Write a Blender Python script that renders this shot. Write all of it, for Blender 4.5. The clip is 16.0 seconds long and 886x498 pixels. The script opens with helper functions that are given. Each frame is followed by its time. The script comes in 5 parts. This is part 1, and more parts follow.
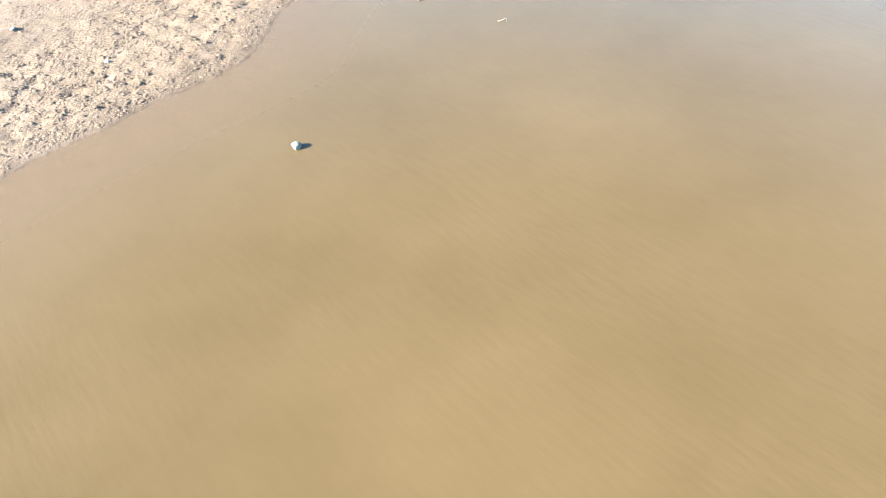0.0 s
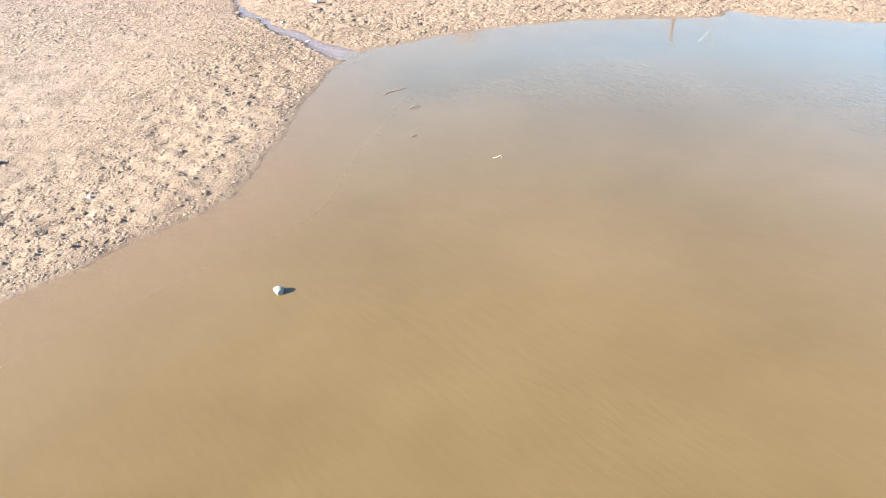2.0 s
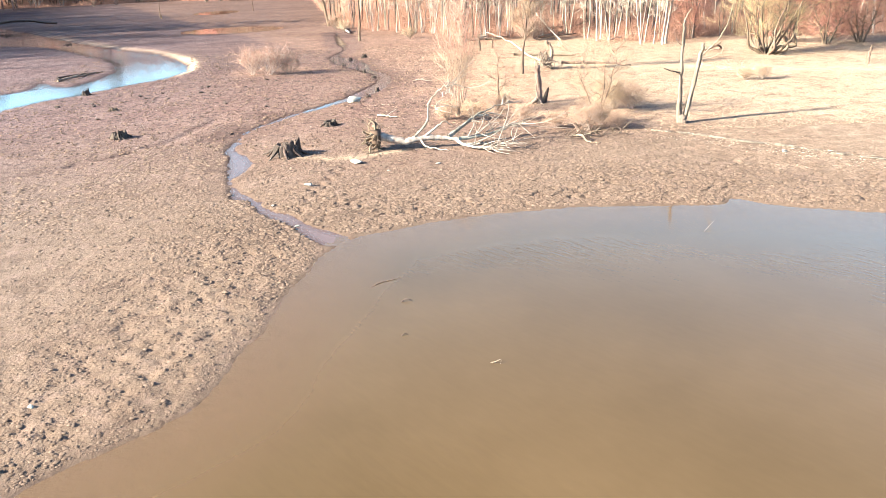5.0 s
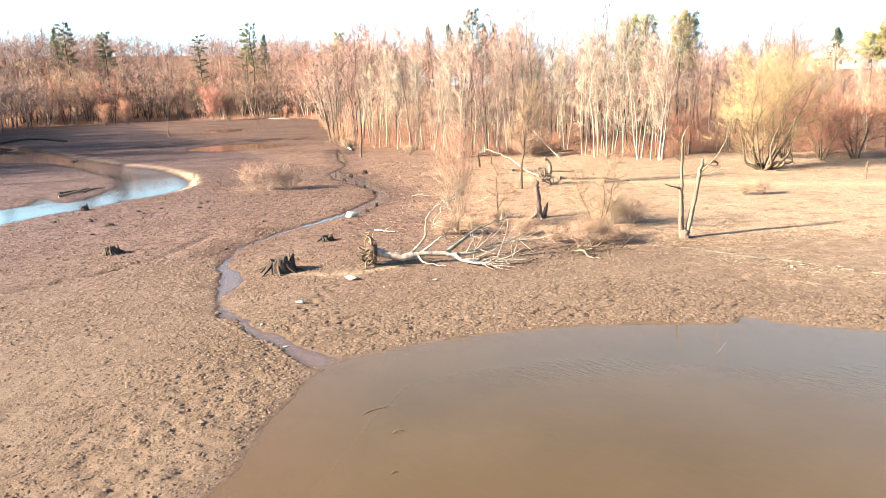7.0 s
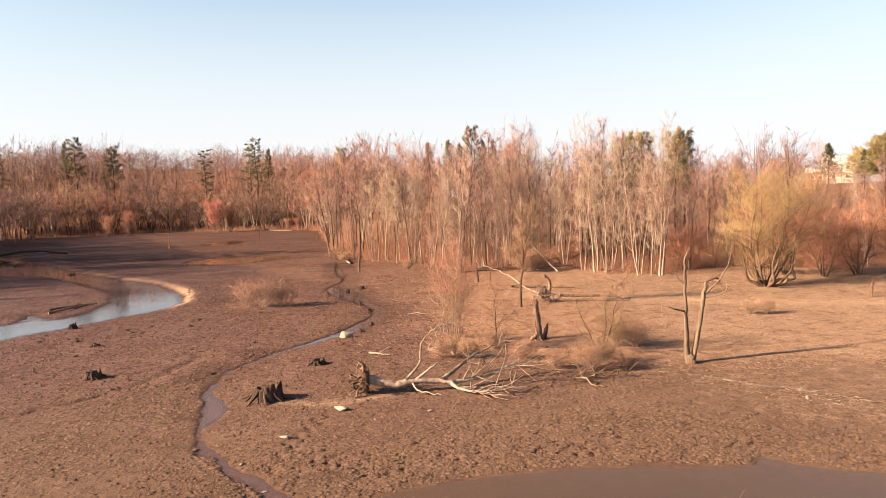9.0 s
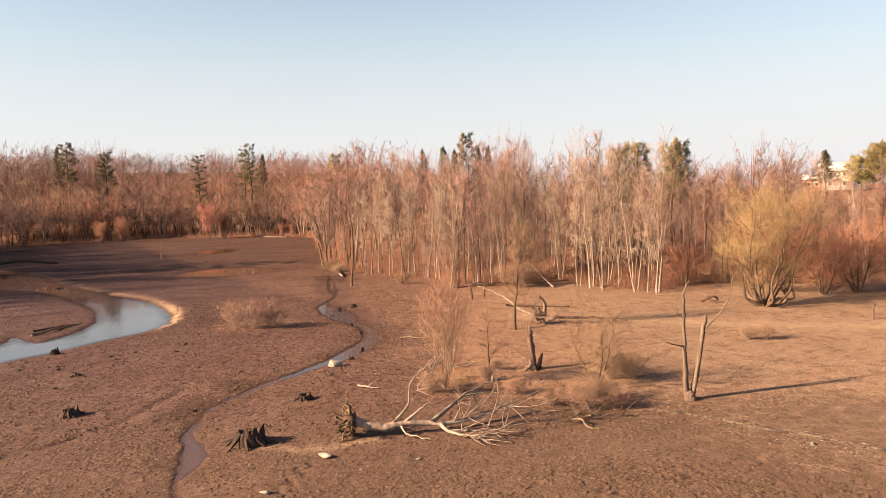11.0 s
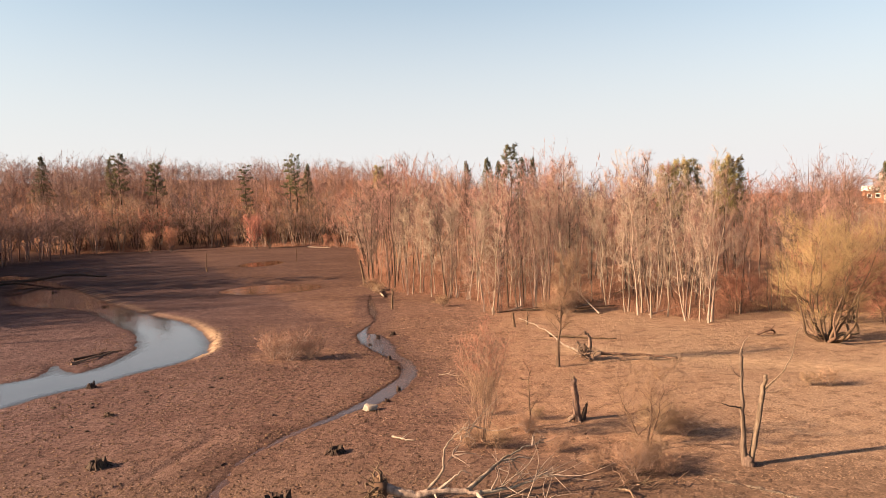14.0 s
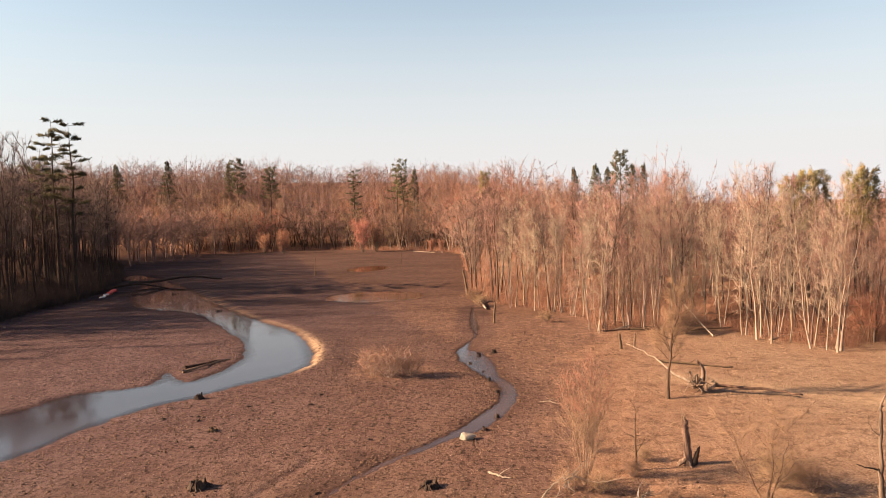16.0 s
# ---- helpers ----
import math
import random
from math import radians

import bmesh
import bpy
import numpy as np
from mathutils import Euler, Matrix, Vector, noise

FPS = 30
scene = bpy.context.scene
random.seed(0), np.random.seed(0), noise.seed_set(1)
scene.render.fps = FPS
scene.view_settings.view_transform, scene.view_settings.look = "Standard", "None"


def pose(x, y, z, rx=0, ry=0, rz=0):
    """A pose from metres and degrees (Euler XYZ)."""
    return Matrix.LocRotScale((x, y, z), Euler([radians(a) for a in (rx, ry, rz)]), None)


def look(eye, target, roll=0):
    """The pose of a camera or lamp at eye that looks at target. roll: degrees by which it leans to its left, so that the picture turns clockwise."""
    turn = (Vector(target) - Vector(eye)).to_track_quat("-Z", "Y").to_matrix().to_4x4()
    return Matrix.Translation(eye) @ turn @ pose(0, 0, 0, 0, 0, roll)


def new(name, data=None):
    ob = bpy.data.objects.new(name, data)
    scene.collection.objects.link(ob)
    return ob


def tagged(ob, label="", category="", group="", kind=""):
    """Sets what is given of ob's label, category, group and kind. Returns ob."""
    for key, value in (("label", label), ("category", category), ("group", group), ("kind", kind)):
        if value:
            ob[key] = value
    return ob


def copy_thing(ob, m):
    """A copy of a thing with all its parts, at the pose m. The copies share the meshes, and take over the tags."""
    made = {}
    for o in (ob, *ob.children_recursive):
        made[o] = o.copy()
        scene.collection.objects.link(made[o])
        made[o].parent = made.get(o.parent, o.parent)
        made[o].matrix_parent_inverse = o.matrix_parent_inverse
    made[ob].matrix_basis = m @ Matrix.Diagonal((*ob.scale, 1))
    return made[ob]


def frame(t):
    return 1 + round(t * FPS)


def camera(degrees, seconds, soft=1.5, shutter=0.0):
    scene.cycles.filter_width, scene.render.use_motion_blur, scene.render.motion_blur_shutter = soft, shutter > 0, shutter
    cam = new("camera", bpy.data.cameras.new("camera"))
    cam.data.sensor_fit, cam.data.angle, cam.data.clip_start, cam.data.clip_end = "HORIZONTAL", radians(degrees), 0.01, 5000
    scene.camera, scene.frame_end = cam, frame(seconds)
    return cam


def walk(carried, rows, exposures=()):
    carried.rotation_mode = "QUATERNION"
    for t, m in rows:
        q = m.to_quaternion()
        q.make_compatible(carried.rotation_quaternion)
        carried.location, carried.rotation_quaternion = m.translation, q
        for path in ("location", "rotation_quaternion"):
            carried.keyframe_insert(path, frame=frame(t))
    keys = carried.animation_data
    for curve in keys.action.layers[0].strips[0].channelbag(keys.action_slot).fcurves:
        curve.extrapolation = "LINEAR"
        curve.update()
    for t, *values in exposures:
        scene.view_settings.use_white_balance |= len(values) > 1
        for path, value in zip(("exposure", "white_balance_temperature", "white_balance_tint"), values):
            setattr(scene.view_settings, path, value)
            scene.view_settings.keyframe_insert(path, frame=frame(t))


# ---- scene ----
cam = camera(61.6, 16.0, soft=0.62)
PATH = [
    (0, (-0.523, 8.666, 10.978), (-0.539, 10.145, 9.632), -3.8),
    (0.5, (-0.572, 8.976, 10.934), (-0.572, 10.509, 9.649), -3.2),
    (1, (-0.549, 9.357, 10.883), (-0.539, 10.941, 9.662), -3.0),
    (1.5, (-0.449, 9.809, 10.868), (-0.441, 11.434, 9.702), -3.0),
    (2, (-0.322, 10.202, 10.845), (-0.315, 11.868, 9.739), -3.0),
    (2.5, (-0.269, 10.588, 10.869), (-0.257, 12.291, 9.821), -2.8),
    (3, (-0.215, 11.06, 10.856), (-0.198, 12.801, 9.873), -2.6),
    (3.5, (-0.155, 11.51, 10.829), (-0.134, 13.285, 9.909), -2.4),
    (6, (-0.08, 13.738, 10.654), (-0.037, 15.654, 10.08), -2.1),
    (6.5, (-0.017, 14.102, 10.589), (0.028, 16.037, 10.086), -2.1),
    (7, (0.136, 14.511, 10.545), (0.182, 16.464, 10.118), -2.1),
    (7.5, (0.246, 14.899, 10.527), (0.294, 16.867, 10.173), -2.0),
    (8, (0.321, 15.318, 10.622), (0.372, 17.299, 10.348), -2.0),
    (8.5, (0.405, 15.732, 10.908), (0.458, 17.721, 10.708), -2.0),
    (9, (0.495, 16.192, 11.195), (0.551, 18.186, 11.057), -2.0),
    (11.5, (1.099, 18.461, 13.446), (1.174, 20.455, 13.313), -2.1),
    (12, (1.195, 18.935, 13.828), (1.282, 20.929, 13.698), -2.1),
    (12.5, (1.287, 19.344, 14.274), (1.374, 21.338, 14.146), -2.2),
    (13, (1.38, 19.761, 14.705), (1.44, 21.756, 14.58), -2.2),
    (13.5, (1.507, 20.249, 15.143), (1.517, 22.245, 15.021), -2.1),
    (14, (1.578, 20.635, 15.572), (1.524, 22.631, 15.452), -2.1),
    (14.5, (1.689, 20.985, 16.039), (1.565, 22.978, 15.923), -2.0),
    (15, (1.728, 21.546, 16.505), (1.527, 23.533, 16.392), -1.8),
    (15.5, (1.746, 22.101, 16.863), (1.479, 24.08, 16.751), -1.7),
    (16, (1.82, 22.655, 17.175), (1.484, 24.623, 17.068), -1.6),
]
EXPOSURE = [(0, 3.96, 4090, -20), (1.5, 3.86, 4200, -18), (3.5, 3.62, 4380, -14), (6.0, 3.32, 4660, -12), (7.0, 3.12, 4950, -11), (8.0, 2.46, 5750, 3), (9.0, 2.08, 6650, 15), (12.0, 1.89, 6800, 16), (16.0, 1.86, 6850, 17)]
walk(cam, [(t, look(eye, target, roll)) for t, eye, target, roll in PATH], EXPOSURE)

# ---- world and sun ----
SUN_UP = radians(24.5)
SUN_TO = Vector((-0.966, -0.258, 0.0)).normalized() * math.cos(SUN_UP) + Vector((0, 0, math.sin(SUN_UP)))
world = bpy.data.worlds.new("sky")
scene.world = world
world.use_nodes = True
wt = world.node_tree
sky = wt.nodes.new("ShaderNodeTexSky")
sky.sky_type = "NISHITA"
sky.sun_disc = False
sky.sun_elevation = SUN_UP
sky.sun_rotation = math.atan2(SUN_TO.x, SUN_TO.y)
sky.air_density, sky.dust_density, sky.ozone_density = 1.0, 3.0, 1.0
haze = wt.nodes.new("ShaderNodeHueSaturation")
haze.inputs["Saturation"].default_value = 0.9
wt.links.new(sky.outputs[0], haze.inputs["Color"])
# a pale haze towards the horizon
up = wt.nodes.new("ShaderNodeSeparateXYZ")
wt.links.new(wt.nodes.new("ShaderNodeTexCoord").outputs["Generated"], up.inputs[0])
low = wt.nodes.new("ShaderNodeMapRange")
low.interpolation_type = "SMOOTHSTEP"
low.inputs[1].default_value, low.inputs[2].default_value = 0.40, -0.02
low.inputs[3].default_value, low.inputs[4].default_value = 0.0, 0.95
wt.links.new(up.outputs[2], low.inputs[0])
veil = wt.nodes.new("ShaderNodeMix")
veil.data_type = "RGBA"
wt.links.new(low.outputs[0], veil.inputs[0])
veil.inputs[7].default_value = (4.83, 5.0, 5.08, 1)
cool = wt.nodes.new("ShaderNodeMix")
cool.data_type, cool.blend_type = "RGBA", "MULTIPLY"
cool.inputs[0].default_value = 1.0
high = wt.nodes.new("ShaderNodeMapRange")
high.inputs[1].default_value, high.inputs[2].default_value = 0.27, 0.65
wt.links.new(up.outputs[2], high.inputs[0])
dome = wt.nodes.new("ShaderNodeMix")
dome.data_type = "RGBA"
dome.inputs[6].default_value, dome.inputs[7].default_value = (0.95, 1.18, 1.17, 1), (0.68, 0.63, 0.72, 1)
wt.links.new(high.outputs[0], dome.inputs[0])
wt.links.new(dome.outputs[2], cool.inputs[7])
wt.links.new(haze.outputs[0], cool.inputs[6])
wt.links.new(cool.outputs[2], veil.inputs[6])
wt.links.new(veil.outputs[2], wt.nodes["Background"].inputs[0])
wt.nodes["Background"].inputs[1].default_value = 0.05
sun_data = bpy.data.lights.new("sun", "SUN")
sun_data.energy, sun_data.angle, sun_data.color = 5.0, radians(0.6), (1.0, 0.70, 0.45)
sun = new("sun", sun_data)
sun.matrix_world = look(SUN_TO * 200, (0, 0, 0))


# ---- materials ----
def shader(name, rough=0.85):
    m = bpy.data.materials.new(name)
    m.use_nodes = True
    nt = m.node_tree
    b = nt.nodes["Principled BSDF"]
    b.inputs["Roughness"].default_value = rough
    return m, nt, b


def ramp_mix(nt, fac, a, b, lo=0.4, hi=0.6):
    r = nt.nodes.new("ShaderNodeValToRGB")
    r.color_ramp.elements[0].position, r.color_ramp.elements[1].position = lo, hi
    r.color_ramp.elements[0].color, r.color_ramp.elements[1].color = (*a, 1), (*b, 1)
    nt.links.new(fac, r.inputs[0])
    return r.outputs[0]


def noise_out(nt, vec, scale, detail=4.0, rough=0.6):
    n = nt.nodes.new("ShaderNodeTexNoise")
    n.inputs["Scale"].default_value, n.inputs["Detail"].default_value = scale, detail
    n.inputs["Roughness"].default_value = rough
    if vec is not None:
        nt.links.new(vec, n.inputs["Vector"])
    return n.outputs[0]


def mix(nt, fac, a, b, mode="MIX"):
    m = nt.nodes.new("ShaderNodeMix")
    m.data_type, m.blend_type = "RGBA", mode
    for slot, v in ((0, fac), (6, a), (7, b)):
        if isinstance(v, (int, float)):
            m.inputs[slot].default_value = v
        elif isinstance(v, tuple):
            m.inputs[slot].default_value = (*v, 1)
        else:
            nt.links.new(v, m.inputs[slot])
    return m.outputs[2]


def calc(nt, op, a, b=None):
    m = nt.nodes.new("ShaderNodeMath")
    m.operation = op
    for slot, v in ((0, a), (1, b)):
        if v is None:
            continue
        if isinstance(v, (int, float)):
            m.inputs[slot].default_value = v
        else:
            nt.links.new(v, m.inputs[slot])
    return m.outputs[0]


def bump(nt, bsdf, height, strength, dist, before=None):
    n = nt.nodes.new("ShaderNodeBump")
    n.inputs["Strength"].default_value, n.inputs["Distance"].default_value = strength, dist
    nt.links.new(height, n.inputs["Height"])
    if before is not None:
        nt.links.new(before, n.inputs["Normal"])
    nt.links.new(n.outputs[0], bsdf.inputs["Normal"])
    return n.outputs[0]


def place(nt):
    return nt.nodes.new("ShaderNodeNewGeometry").outputs["Position"]


def ground_material():
    m, nt, b = shader("mud_and_dry_grass", 0.95)
    pos = place(nt)
    zone = nt.nodes.new("ShaderNodeVertexColor")
    zone.layer_name = "zone"
    sep = nt.nodes.new("ShaderNodeSeparateColor")
    nt.links.new(zone.outputs[0], sep.inputs[0])
    wet_and_shade, grass, sand, litter = sep.outputs[0], sep.outputs[1], sep.outputs[2], zone.outputs[1]
    lie = nt.nodes.new("ShaderNodeSeparateXYZ")
    nt.links.new(pos, lie.inputs[0])
    away = ramp_fac(nt, calc(nt, "SUBTRACT", lie.outputs[1], calc(nt, "MULTIPLY", calc(nt, "MAXIMUM", lie.outputs[0], 0.0), 0.8)), 46.0, 72.0)
    big = noise_out(nt, pos, 0.16, 5)
    mid = noise_out(nt, pos, 1.0, 4, 0.65)
    crumb = noise_out(nt, pos, 3.4, 3, 0.65)
    fine = noise_out(nt, pos, 11.0, 4, 0.7)

    def some(fac, lo, hi, share):
        return calc(nt, "MULTIPLY", ramp_fac(nt, fac, lo, hi), share)

    # olive-grey silt by the pond, redder damp mud farther out
    mud = mix(nt, away, ramp_mix(nt, big, SILT_A, SILT_B, 0.38, 0.62), ramp_mix(nt, big, MUD_A, MUD_B, 0.38, 0.62))
    mud = mix(nt, some(mid, 0.50, 0.66, 0.40), mud, MUD_C)
    mud = mix(nt, calc(nt, "MULTIPLY", ramp_fac(nt, crumb, 0.50, 0.60), calc(nt, "ADD", calc(nt, "MULTIPLY", ramp_fac(nt, lie.outputs[1], 32.0, 44.0), 0.28), calc(nt, "MULTIPLY", away, 0.52))), mud, MUD_DARK)
    mud = mix(nt, some(noise_out(nt, pos, 0.45, 6, 0.75), 0.52, 0.60, 0.28), mud, MUD_DARK)
    mud = mix(nt, calc(nt, "MULTIPLY", ramp_fac(nt, fine, 0.54, 0.64), calc(nt, "ADD", calc(nt, "ADD", 0.05, calc(nt, "MULTIPLY", ramp_fac(nt, lie.outputs[1], 32.0, 44.0), 0.2)), calc(nt, "MULTIPLY", away, 0.2))), mud, (0.225, 0.155, 0.118))
    # dark spots put the shade of small pits into the mud colour
    hole_shade = noise_out(nt, pos, 2.1, 2, 0.5)
    mud = mix(nt, calc(nt, "MULTIPLY", ramp_fac(nt, hole_shade, 0.62, 0.66), calc(nt, "ADD", 0.3, calc(nt, "MULTIPLY", away, 0.55))), mud, (0.030, 0.019, 0.014))
    speck = nt.nodes.new("ShaderNodeTexVoronoi")
    speck.inputs["Scale"].default_value = 3.6
    nt.links.new(pos, speck.inputs["Vector"])
    bits = ramp_fac(nt, speck.outputs[0], 0.15, 0.09)
    mud = mix(nt, calc(nt, "MULTIPLY", calc(nt, "MULTIPLY", bits, away), ramp_fac(nt, mid, 0.42, 0.56)), mud, (0.42, 0.33, 0.265))
    # broad dark bands put mottling and the woods' shade into the far flat's colour
    band_map = nt.nodes.new("ShaderNodeMapping")
    band_map.inputs["Scale"].default_value = (0.35, 1.0, 1.0)
    nt.links.new(pos, band_map.inputs["Vector"])
    band = noise_out(nt, band_map.outputs[0], 0.11, 8, 0.72)
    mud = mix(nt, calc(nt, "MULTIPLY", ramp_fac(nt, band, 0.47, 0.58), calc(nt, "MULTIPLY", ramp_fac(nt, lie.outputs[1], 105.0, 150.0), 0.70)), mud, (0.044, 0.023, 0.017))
    # damp mauve mud towards the creek
    mud = mix(nt, ramp_fac(nt, lie.outputs[0], -8.0, -40.0), mud, mix(nt, 1.0, mud, (0.80, 0.86, 1.06), "MULTIPLY"))
    # matted dry grass: brown mat, pale stalks, darker patches
    straw = ramp_mix(nt, noise_out(nt, pos, 8.0, 4, 0.7), (0.092, 0.057, 0.038), (0.345, 0.241, 0.166), 0.36, 0.64)
    straw = mix(nt, some(noise_out(nt, pos, 0.22, 5, 0.7), 0.47, 0.62, 0.55), straw, (0.152, 0.093, 0.061))
    straw = mix(nt, some(noise_out(nt, pos, 0.8, 6, 0.75), 0.51, 0.59, 0.58), straw, (0.070, 0.042, 0.027))
    straw = mix(nt, some(fine, 0.55, 0.63, 0.5), straw, (0.41, 0.302, 0.216))
    straw = mix(nt, calc(nt, "MULTIPLY", bits, 0.7), straw, (0.56, 0.44, 0.33))
    straw = mix(nt, calc(nt, "MULTIPLY", ramp_fac(nt, lie.outputs[0], 24.0, 4.0), 0.85), straw, mix(nt, 1.0, straw, (0.97, 0.83, 0.79), "MULTIPLY"))
    gmask = ramp_fac(nt, calc(nt, "ADD", grass, calc(nt, "MULTIPLY", calc(nt, "SUBTRACT", mid, 0.5), 1.0)), 0.25, 0.8)
    col = mix(nt, gmask, mud, straw)
    leaf = ramp_mix(nt, crumb, (0.085, 0.043, 0.027), (0.27, 0.150, 0.095), 0.36, 0.64)
    leaf = mix(nt, some(fine, 0.55, 0.64, 0.5), leaf, (0.36, 0.23, 0.16))
    col = mix(nt, litter, col, leaf)
    sandy = ramp_mix(nt, mid, (0.21, 0.145, 0.092), (0.37, 0.27, 0.18), 0.35, 0.65)
    col = mix(nt, sand, col, sandy)
    # wet mud and the far flat's painted shade share this darker colour
    darkened = mix(nt, 1.0, col, DARKEN, "MULTIPLY")
    col = mix(nt, calc(nt, "MULTIPLY", wet_and_shade, 0.92), col, darkened)
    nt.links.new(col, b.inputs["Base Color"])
    gloss = calc(nt, "POWER", wet_and_shade, 40.0)
    nt.links.new(calc(nt, "SUBTRACT", 0.95, calc(nt, "MULTIPLY", gloss, 0.5)), b.inputs["Roughness"])
    nt.links.new(calc(nt, "ADD", 0.06, calc(nt, "MULTIPLY", gloss, 0.2)), b.inputs["Specular IOR Level"])
    h = calc(nt, "ADD", calc(nt, "MULTIPLY", crumb, 0.5), calc(nt, "MULTIPLY", fine, 0.26))
    h = calc(nt, "ADD", h, calc(nt, "MULTIPLY", calc(nt, "MULTIPLY", mid, away), 0.9))
    h = calc(nt, "ADD", h, calc(nt, "MULTIPLY", calc(nt, "MULTIPLY", noise_out(nt, pos, 0.9, 5, 0.7), ramp_fac(nt, lie.outputs[1], 66.0, 92.0)), 1.5))
    n = nt.nodes.new("ShaderNodeBump")
    n.inputs["Distance"].default_value = 0.16
    nt.links.new(calc(nt, "SUBTRACT", calc(nt, "ADD", 0.55, calc(nt, "MULTIPLY", away, 0.45)), calc(nt, "MULTIPLY", wet_and_shade, 0.5)), n.inputs["Strength"])
    nt.links.new(h, n.inputs["Height"])
    nt.links.new(n.outputs[0], b.inputs["Normal"])
    return m


def ramp_fac(nt, fac, lo, hi):
    r = nt.nodes.new("ShaderNodeMapRange")
    r.inputs[1].default_value, r.inputs[2].default_value = lo, hi
    nt.links.new(fac, r.inputs[0])
    return r.outputs[0]


SILT_A, SILT_B = (0.101, 0.066, 0.045), (0.120, 0.080, 0.056)
MUD_A, MUD_B, MUD_C = (0.106, 0.060, 0.047), (0.136, 0.082, 0.065), (0.166, 0.108, 0.083)
MUD_DARK, DARKEN = (0.046, 0.027, 0.0195), (0.36, 0.325, 0.33)


def water_material(name, deep, pale, rough, ripple, scale, clear=0.45, shallow=None):
    m, nt, b = shader(name, rough)
    pos = place(nt)
    # wind ripples, their crests running aslant
    wrap = nt.nodes.new("ShaderNodeMapping")
    wrap.vector_type = "TEXTURE"
    wrap.inputs["Scale"].default_value = (1.0, 0.28, 1.0)
    wrap.inputs["Rotation"].default_value = (0, 0, -0.9)
    nt.links.new(pos, wrap.inputs["Vector"])
    crest = noise_out(nt, wrap.outputs[0], scale, 3, 0.5)
    cloud = calc(nt, "ADD", noise_out(nt, pos, 0.11, 5, 0.62), calc(nt, "MULTIPLY", calc(nt, "SUBTRACT", crest, 0.5), 0.16))
    b.inputs["IOR"].default_value = 1.34
    depth = nt.nodes.new("ShaderNodeVertexColor")
    depth.layer_name = "depth"
    body = ramp_mix(nt, cloud, deep, pale, 0.33, 0.67)
    nt.links.new(mix(nt, depth.outputs[0], shallow, body) if shallow else body, b.inputs["Base Color"])
    silt = calc(nt, "ADD", calc(nt, "MULTIPLY", depth.outputs[0], clear), 1.0 - clear)
    nt.links.new(silt, b.inputs["Alpha"])
    gust = ramp_fac(nt, noise_out(nt, pos, 0.07, 3), 0.42, 0.62)
    h = calc(nt, "MULTIPLY", crest, calc(nt, "ADD", gust, 0.25))
    bump(nt, b, h, 1.0, ripple)
    return m


def varied(name, a, b_col, scale, rough=0.9, spread=0.25, relief=0.0, stretch=1.0):
    """A matt natural surface that varies in grain and from thing to thing."""
    m, nt, b = shader(name, rough)
    tc = nt.nodes.new("ShaderNodeTexCoord").outputs["Object"]
    wrap = nt.nodes.new("ShaderNodeMapping")
    wrap.inputs["Scale"].default_value = (1, 1, 1.0 / stretch)
    nt.links.new(tc, wrap.inputs["Vector"])
    grain = noise_out(nt, wrap.outputs[0], scale, 5, 0.7)
    col = ramp_mix(nt, grain, a, b_col, 0.33, 0.67)
    info = nt.nodes.new("ShaderNodeObjectInfo").outputs["Random"]
    val = calc(nt, "ADD", calc(nt, "MULTIPLY", info, spread * 2), 1.0 - spread)
    hsv = nt.nodes.new("ShaderNodeHueSaturation")
    nt.links.new(val, hsv.inputs["Value"])
    hue = calc(nt, "ADD", calc(nt, "MULTIPLY", calc(nt, "FRACT", calc(nt, "MULTIPLY", info, 7.3)), 0.03), 0.485)
    nt.links.new(hue, hsv.inputs["Hue"])
    nt.links.new(col, hsv.inputs["Color"])
    nt.links.new(hsv.outputs[0], b.inputs["Base Color"])
    b.inputs["Specular IOR Level"].default_value = 0.2
    if relief:
        bump(nt, b, grain, 0.9, relief)
    return m


def island(name, a, b_col, rough=0.9, broad=0.4, tint=""):
    """Joined small pieces whose colour varies from piece to piece; tint names a colour layer that differs from plant to plant."""
    m, nt, b = shader(name, rough)
    g = nt.nodes.new("ShaderNodeNewGeometry")
    tone = calc(nt, "ADD", calc(nt, "MULTIPLY", g.outputs["Random Per Island"], 1.0 - broad), calc(nt, "MULTIPLY", noise_out(nt, g.outputs["Position"], 0.05, 3), broad))
    col = ramp_mix(nt, tone, a, b_col, 0.15, 0.8)
    if tint:
        layer = nt.nodes.new("ShaderNodeVertexColor")
        layer.layer_name = tint
        col = mix(nt, 1.0, col, layer.outputs[0], "MULTIPLY")
    nt.links.new(col, b.inputs["Base Color"])
    b.inputs["Specular IOR Level"].default_value = 0.15
    return m


GROUND = ground_material()
POND_WATER = water_material("silty_pond_water", (0.0535, 0.0325, 0.0125), (0.070, 0.0430, 0.0185), 0.06, 0.009, 1.5, 0.25, (0.092, 0.054, 0.026))
POND_WATER.node_tree.nodes["Principled BSDF"].inputs["Specular IOR Level"].default_value = 0.33
CREEK_WATER = water_material("still_creek_water", (0.024, 0.019, 0.024), (0.038, 0.031, 0.038), 0.03, 0.006, 3.0, 0.6)
SILT_WATER = water_material("muddy_water_film", (0.070, 0.043, 0.038), (0.092, 0.060, 0.054), 0.25, 0.004, 3.0, 0.4)
SILT_WATER.node_tree.nodes["Principled BSDF"].inputs["Specular IOR Level"].default_value = 0.10
FILM_WATER = water_material("mauve_pool_water", (0.048, 0.031, 0.029), (0.066, 0.044, 0.041), 0.10, 0.004, 3.0, 0.4)
FILM_WATER.node_tree.nodes["Principled BSDF"].inputs["Specular IOR Level"].default_value = 0.17
